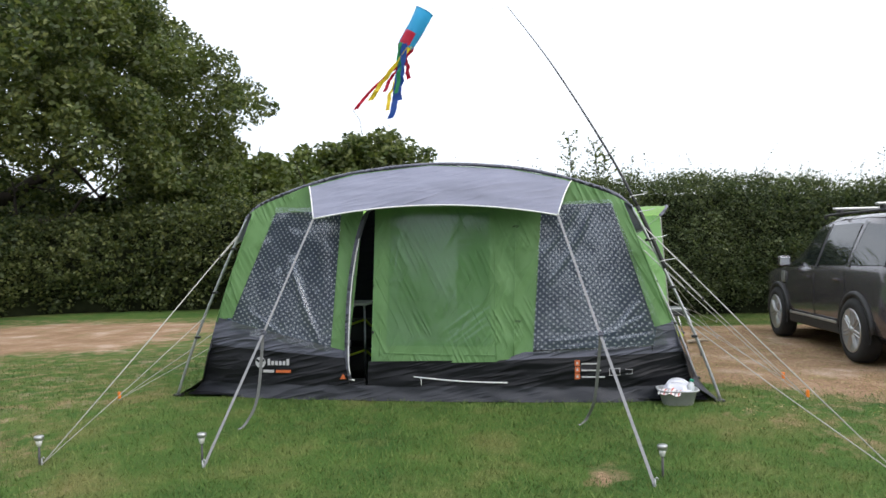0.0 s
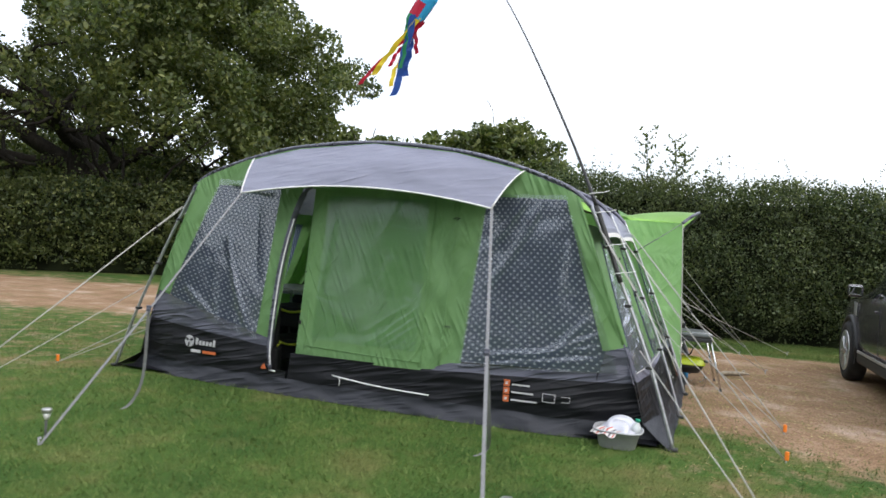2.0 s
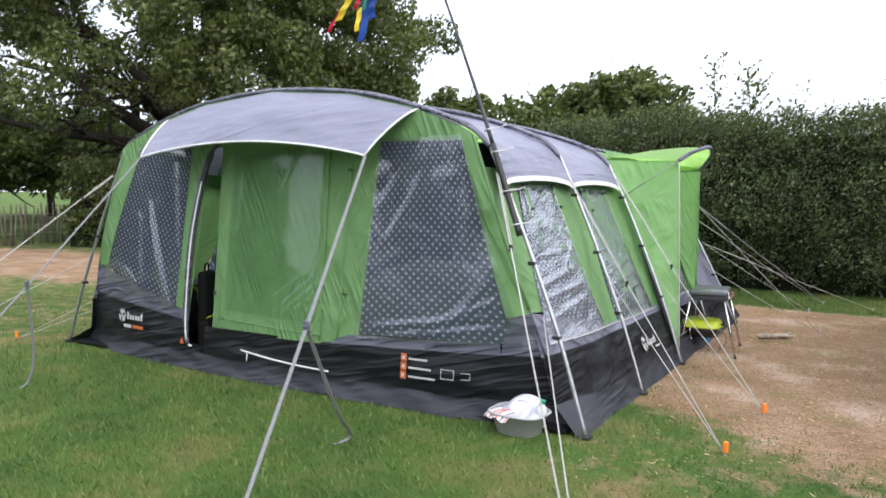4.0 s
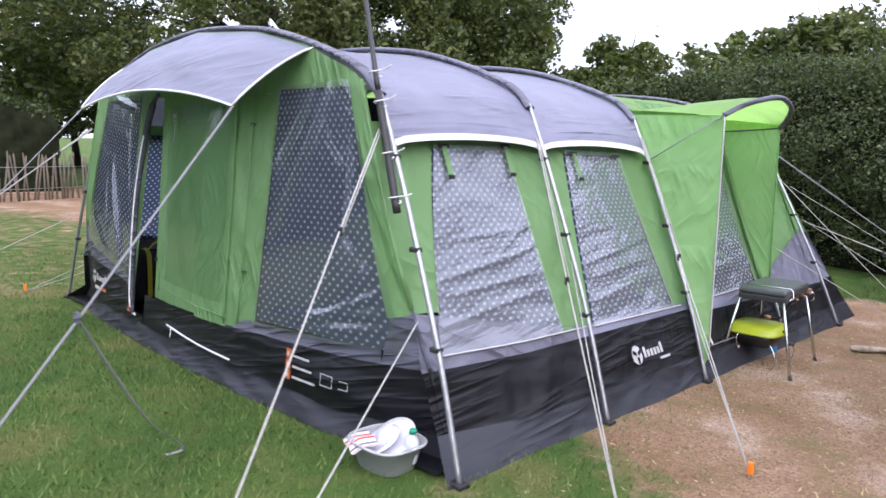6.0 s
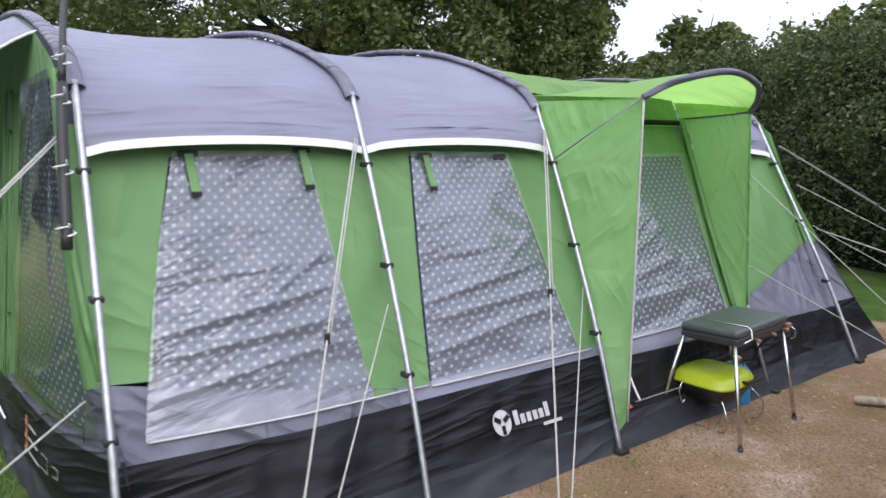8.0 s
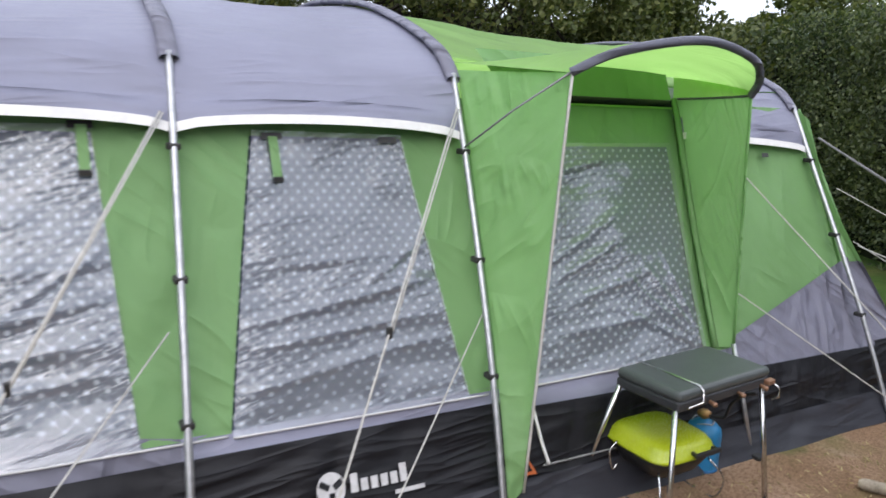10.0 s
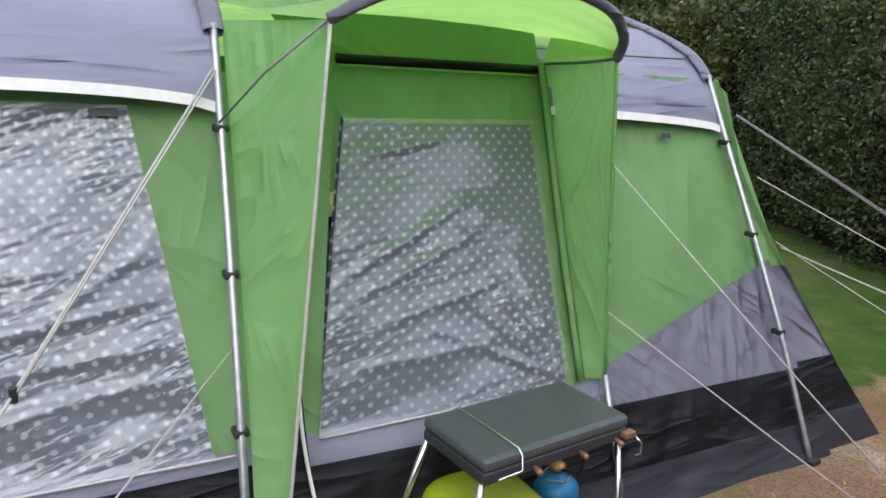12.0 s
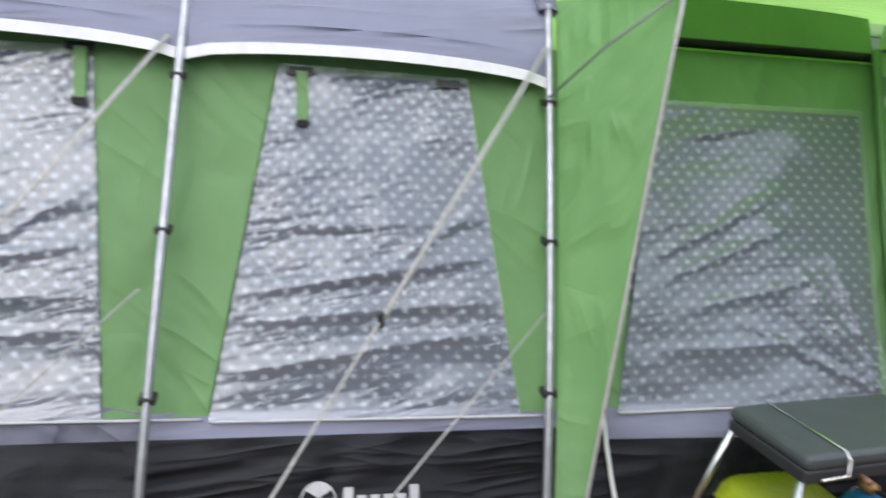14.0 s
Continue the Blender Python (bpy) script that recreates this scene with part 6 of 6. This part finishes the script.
# ---- things inside the tent, seen through the open door ----
def kitchen_stand():
    e = thing("camp_kitchen_stand", TENT @ pose(-1.13, 1.02, 0.03), "camp kitchen stand with pale top and black fabric shelves", "camp table")
    part("top", box_bm(0.62, 0.5, 0.025, (0, 0, 0.80), 0.008), plain("pale_laminate", (0.55, 0.55, 0.52), 0.4, 0, 0.05), e, "pale laminate top")
    for x in (-0.28, 0.28):
        for y in (-0.22, 0.22):
            part("leg", tube_mesh("leg", [(x, y, 0), (x, y, 0.79)], 0.012, 8), STEEL, e)
    limec = plain("lime_webbing", (0.42, 0.48, 0.03), 0.7)
    for z in (0.10, 0.42):
        part("shelf", box_bm(0.56, 0.44, 0.20, (0, 0, z + 0.1), 0.01), plain("black_shelf_fabric", (0.012, 0.012, 0.014), 0.8), e, "black fabric shelf")
        part("trim", tube_mesh("trim", smooth_line([(-0.28, -0.225, z + 0.23), (0, -0.24, z + 0.15), (0.28, -0.225, z + 0.22)], 5), 0.012, 6), limec, e, "lime webbing trim")
        part("trim", tube_mesh("trim", smooth_line([(0.285, -0.22, z + 0.22), (0.3, 0, z + 0.13), (0.285, 0.22, z + 0.21)], 5), 0.012, 6), limec, e, "lime webbing trim")


kitchen_stand()


def folded_chair():
    e = thing("folded_camp_chair", TENT @ pose(-1.02, 0.35, 0.03, 0, 0, 25) @ Matrix.Scale(0.8, 4), "folded black camp chair leaning inside the doorway", "camp chair")
    blk = plain("black_chair_fabric", (0.010, 0.010, 0.012), 0.8)
    part("back", box_bm(0.10, 0.30, 0.55, (0, 0, 0.62), 0.045, 3), blk, e, "black padded back")
    part("seat", box_bm(0.13, 0.34, 0.36, (0.02, 0, 0.20), 0.04, 3), blk, e, "black padded seat")
    part("grip", tube_mesh("grip", smooth_line([(0, -0.05, 0.88), (0, -0.04, 0.96), (0, 0.04, 0.96), (0, 0.05, 0.88)], 4), 0.010, 6), blk, e)
    part("trim", tube_mesh("trim", [(0.07, -0.17, 0.40), (0.085, 0.0, 0.42), (0.07, 0.17, 0.40)], 0.009, 6), plain("lime_piping", (0.42, 0.48, 0.03), 0.7), e, "lime piping")


folded_chair()


# ---- parked car ----
def parked_car():
    e = thing("parked_car", pose(5.74, 9.70, 0, 0, 0, -3.2), "dark grey off-road estate car parked by the hedge", "car")
    paint = Mat("dark_grey_metallic_paint")
    fl = paint.noise(900, 1, paint.coords("Object"))
    paint.set(paint.mix(paint.math("MULTIPLY", fl, 0.5), (0.080, 0.072, 0.078), (0.14, 0.128, 0.136)), 0.24, 0.5, 0.5)
    paint.b.inputs["Coat Weight"].default_value, paint.b.inputs["Coat Roughness"].default_value = 0.7, 0.08
    paint = paint.m
    cladding = plain("black_bumper_plastic", (0.02, 0.02, 0.021), 0.55, 0, 0.15)
    glass = Mat("dark_car_glass").set((0.012, 0.015, 0.016), 0.04, 0, 0.8).m
    rubber = plain("tyre_rubber", (0.014, 0.014, 0.014), 0.85, 0, 0.2, 20, 0.4)
    alloy = plain("silver_alloy", (0.55, 0.56, 0.57), 0.3, 0.85, 0.06)
    red = Mat("red_lamp_plastic").set((0.45, 0.01, 0.012), 0.15, 0, 0.6).m
    bar = plain("aluminium_bar", (0.62, 0.62, 0.62), 0.35, 0.8, 0.06)
    # stations along the car: place, half width, belt height, roof height, half width at the roof
    ST = [(-2.24, 0.80, 0.92, 0.94, 0.72), (-2.17, 0.90, 1.04, 1.08, 0.80), (-2.06, 0.945, 1.08, 1.32, 0.74), (-1.86, 0.955, 1.09, 1.64, 0.65), (-1.0, 0.955, 1.07, 1.72, 0.66), (0.0, 0.955, 1.05, 1.715, 0.66),
          (0.45, 0.955, 1.04, 1.65, 0.645), (0.82, 0.953, 1.035, 1.38, 0.69), (1.17, 0.95, 1.02, 1.10, 0.76), (1.65, 0.935, 0.99, 1.06, 0.74), (2.02, 0.89, 0.93, 0.99, 0.66), (2.18, 0.82, 0.80, 0.84, 0.58), (2.25, 0.72, 0.66, 0.70, 0.5)]

    def half(s):
        y, w, zb, zt, wt = s
        return [(0.0, 0.24), (w * 0.86, 0.25), (w * 0.97, 0.36), (w, 0.52), (w, min(0.74, zb - 0.1)), (w * 0.985, zb - 0.05), (w * 0.955, zb), (lerp(w * 0.955, wt, 0.5), lerp(zb, zt - 0.07, 0.55)), (wt, zt - 0.07), (wt * 0.86, zt - 0.012), (0.0, zt + 0.012)]
    verts, n = [], 20
    for s in ST:
        h = half(s)
        loop = h + [(-x, z) for x, z in h[-2:0:-1]]
        verts += [(x, s[0], z) for x, z in loop]
    faces = [(i * n + k, i * n + (k + 1) % n, (i + 1) * n + (k + 1) % n, (i + 1) * n + k) for i in range(len(ST) - 1) for k in range(n)]
    faces += [tuple(range(n - 1, -1, -1)), tuple((len(ST) - 1) * n + k for k in range(n))]
    body = part("body", mesh_of("body", verts, faces), paint, e, "dark grey metallic body")

    def side(y, f, s, off=0.008):
        for a, b in zip(ST, ST[1:]):
            if a[0] <= y <= b[0]:
                t = (y - a[0]) / (b[0] - a[0])
                w, zb, zt, wt = (lerp(a[i], b[i], t) for i in (1, 2, 3, 4))
                top = zt - 0.07
                if f < 0.55:
                    x, z = lerp(w * 0.955, lerp(w * 0.955, wt, 0.5), f / 0.55), lerp(zb, lerp(zb, top, 0.55), f / 0.55)
                else:
                    x, z = lerp(lerp(w * 0.955, wt, 0.5), wt, (f - 0.55) / 0.45), lerp(lerp(zb, top, 0.55), top, (f - 0.55) / 0.45)
                return (s * (x + off), y, z + off * 0.3)
        return (s, y, 1)
    for s in (-1, 1):
        for y0, y1, y2, y3 in ((-0.02, 1.02, 0.42, 0.0), (-0.98, -0.10, -0.10, -0.93), (-1.92, -1.08, -1.05, -1.80)):
            part("side_window", sheet_mesh("side_window", lambda a, b: side(lerp(lerp(y0, y1, a), lerp(y3, y2, a), b), lerp(0.06, 0.92, b), s), 12, 6), glass, body, "tinted side window")
        for y in (-1.03, -0.06):
            part("pillar", sheet_mesh("pillar", lambda a, b: side(y - 0.035 + 0.07 * a, lerp(0.02, 0.96, b), s, 0.011), 2, 5), cladding if y > -0.5 else paint, body, "window pillar")
        for y in (-0.80, 0.14):
            part("door_handle", box_bm(0.03, 0.17, 0.03, (s * 0.962, y, 0.93), 0.01), paint, body, "body coloured door handle")
        for y in (-0.06, -1.02, 1.0):
            part("door_gap", box_bm(0.006, 0.008, 0.56, (s * 0.953, y, 0.70), 0.0), cladding, body, "dark door gap")
        part("sill", box_bm(0.06, 1.75, 0.14, (s * 0.93, 0.0, 0.335), 0.03, 2), cladding, body, "dark sill moulding")
        part("sill_strip", box_bm(0.02, 1.6, 0.035, (s * 0.965, 0.0, 0.41), 0.008), bar, body, "silver sill strip")
        part("wing_vent", box_bm(0.012, 0.13, 0.16, (s * 0.955, 1.10, 0.90), 0.005), bar, body, "silver wing vent")
        mir = part("mirror", box_bm(0.17, 0.10, 0.15, (s * 1.03, 0.82, 1.13), 0.035, 3), paint, body, "door mirror")
        part("mirror_glass", box_bm(0.13, 0.006, 0.11, (s * 1.035, 0.768, 1.13), 0.002), Mat("mirror_silver").set((0.9, 0.9, 0.9), 0.03, 1.0).m, mir, "mirror glass")
        part("tail_lamp", box_bm(0.16, 0.13, 0.40, (s * 0.84, -2.13, 0.98), 0.03, 3), red, body, "red tail lamp")
        part("head_lamp", box_bm(0.26, 0.16, 0.18, (s * 0.66, 2.10, 0.80), 0.04, 3), Mat("clear_headlamp").set((0.6, 0.62, 0.64), 0.05, 0.3).m, body, "clear headlamp")
        part("roof_rail", tube_mesh("roof_rail", smooth_line([(s * 0.63, -1.75, 1.69), (s * 0.62, -1.6, 1.735), (s * 0.62, 0.2, 1.745), (s * 0.62, 0.36, 1.70)], 5), 0.016, 6), cladding, body, "black roof rail")
        for wy in (-1.31, 1.31):
            part("wheel_arch", tube_mesh("wheel_arch", [(s * 0.955, wy + 0.425 * math.cos(a * math.pi / 14), 0.36 + 0.425 * math.sin(a * math.pi / 14)) for a in range(15)], 0.034, 8), cladding, body, "dark wheel arch flare")
            well = [(s * 0.962, wy, 0.37)] + [(s * 0.962, wy + 0.41 * math.cos(2 * math.pi * k / 28), max(0.24, 0.37 + 0.41 * math.sin(2 * math.pi * k / 28))) for k in range(28)]
            part("wheel_well", mesh_of("wheel_well", well, [(0, 1 + k, 1 + (k + 1) % 28) for k in range(28)]), cladding, body, "black wheel well")
            wh = part("wheel", lathe_mesh("wheel", [(0.0, -0.10), (0.30, -0.11), (0.355, -0.09), (0.365, -0.04), (0.365, 0.05), (0.352, 0.095), (0.30, 0.108), (0.245, 0.10), (0.24, 0.06), (0.0, 0.05)], 36), rubber, e, "black road tyre")
            wh.matrix_basis = Matrix.Translation((s * 0.90, wy, 0.365)) @ Euler((0, radians(90 * s), 0)).to_matrix().to_4x4()
            part("rim", lathe_mesh("rim", [(0.20, 0.075), (0.248, 0.085), (0.252, 0.105), (0.240, 0.112), (0.205, 0.085)], 36), alloy, wh, "silver rim")
            for k in range(7):
                turn = Euler((0, 0, 2 * math.pi * k / 7)).to_matrix().to_4x4()
                for q in (-0.022, 0.022):
                    part("spoke", box_bm(0.20, 0.024, 0.022, turn @ Vector((0.125, q, 0.093)), 0.005, 1, None, turn), alloy, wh, "silver alloy spoke")
            part("hub_cap", lathe_mesh("hub_cap", [(0.0, 0.06), (0.055, 0.07), (0.05, 0.106), (0.0, 0.112)], 16), alloy, wh)
    part("windscreen", mesh_of("windscreen", [(-0.66, 1.12, 1.14), (0.66, 1.12, 1.14), (0.58, 0.50, 1.625), (-0.58, 0.50, 1.625)], [(0, 1, 2, 3)]), glass, body, "tinted windscreen")
    part("rear_window", mesh_of("rear_window", [(-0.66, -2.085, 1.16), (0.66, -2.085, 1.16), (0.56, -1.90, 1.58), (-0.56, -1.90, 1.58)], [(3, 2, 1, 0)]), glass, body, "tinted rear window")
    part("bumper", box_bm(1.72, 0.16, 0.30, (0, -2.2, 0.50), 0.05, 3), cladding, body, "black rear bumper")
    part("bumper", box_bm(1.60, 0.16, 0.30, (0, 2.2, 0.46), 0.05, 3), cladding, body, "black front bumper")
    for y in (-1.25, -0.05):
        cb = part("roof_bar", box_bm(1.36, 0.07, 0.032, (0, y, 1.815), 0.012, 2), bar, e, "aluminium roof cross bar")
        for s in (-1, 1):
            part("bar_foot", box_bm(0.06, 0.09, 0.085, (s * 0.60, y, 1.765), 0.015), cladding, cb, "black bar foot")


parked_car()


# small pale stones by the far hedge
def field_stone(x, y, s):
    bm = bmesh.new()
    bmesh.ops.create_icosphere(bm, subdivisions=3, radius=1)
    for v in bm.verts:
        v.co *= 1 + 0.25 * noise.noise(v.co * 1.6 + Vector((x, y, 0)))
        v.co = Vector((v.co.x * s, v.co.y * s * 0.7, max(-0.05, v.co.z * s * 0.55) + s * 0.3))
    e = thing("field_stone", Matrix.Translation((x, y, 0)), "pale stone lying in long grass by the hedge", "stone")
    part("rock", bm, plain("pale_limestone", (0.5, 0.5, 0.48), 0.9, 0, 0.2, 6, 0.4), e)


field_stone(-13.2, 15.9, 0.22)


# ---- inside the door: table and bag ----
def camping_table():
    e = thing("camping_table", TENT @ pose(-1.70, 1.68, 0.03, 0, 0, 4), "small white folding table inside the tent", "table")
    top = plain("white_table_laminate", (0.70, 0.70, 0.68), 0.4, 0, 0.06)
    t = part("tabletop", box_bm(0.85, 0.60, 0.025, (0, 0, 0.715), 0.008), top, e, "white tabletop")
    part("edge_trim", box_bm(0.87, 0.62, 0.014, (0, 0, 0.695), 0.005), STEEL, t, "aluminium edge trim")
    for x in (-0.37, 0.37):
        for y in (-0.25, 0.25):
            part("leg", tube_mesh("leg", [(x, y, 0.70), (x * 0.98, y * 1.08, 0.0)], 0.012, 8), STEEL, e, "aluminium leg")
    part("crossbar", tube_mesh("crossbar", [(-0.37, 0.26, 0.28), (0.37, 0.26, 0.28)], 0.009, 8), STEEL, e)


def holdall():
    e = thing("holdall", TENT @ pose(-1.78, 0.62, 0.03, 0, 0, 78), "black holdall with yellow straps inside the doorway", "bag")
    cloth = fabric("black_bag_cloth", (0.016, 0.016, 0.018), 0.6, 0.0, 1.2)
    yellow = plain("yellow_webbing", (0.55, 0.50, 0.04), 0.6, 0, 0.15, 60)
    body = part("body", box_bm(0.72, 0.34, 0.46, (0, 0, 0.235), 0.11, 4), cloth, e, "black cloth body")
    part("zip", tube_mesh("zip", [(-0.28, 0, 0.467), (0.28, 0, 0.467)], 0.007, 6), BLACKPLASTIC, body)
    for x in (-0.16, 0.16):
        line = smooth_line([(x, -0.176, 0.08), (x, -0.178, 0.34), (x, -0.13, 0.47), (x, 0.13, 0.47), (x, 0.178, 0.34)], 4)
        part("strap", ribbon_mesh("strap", line, 0.038, (1, 0, 0), 0.004), yellow, e, "yellow webbing strap")
    part("carry_handle", ribbon_mesh("carry_handle", smooth_line([(-0.16, -0.10, 0.475), (-0.08, -0.07, 0.55), (0.08, -0.07, 0.55), (0.16, -0.10, 0.475)], 5), 0.035, (0, 1, 0.2), 0.005), yellow, e, "yellow carry handle")


camping_table()
holdall()
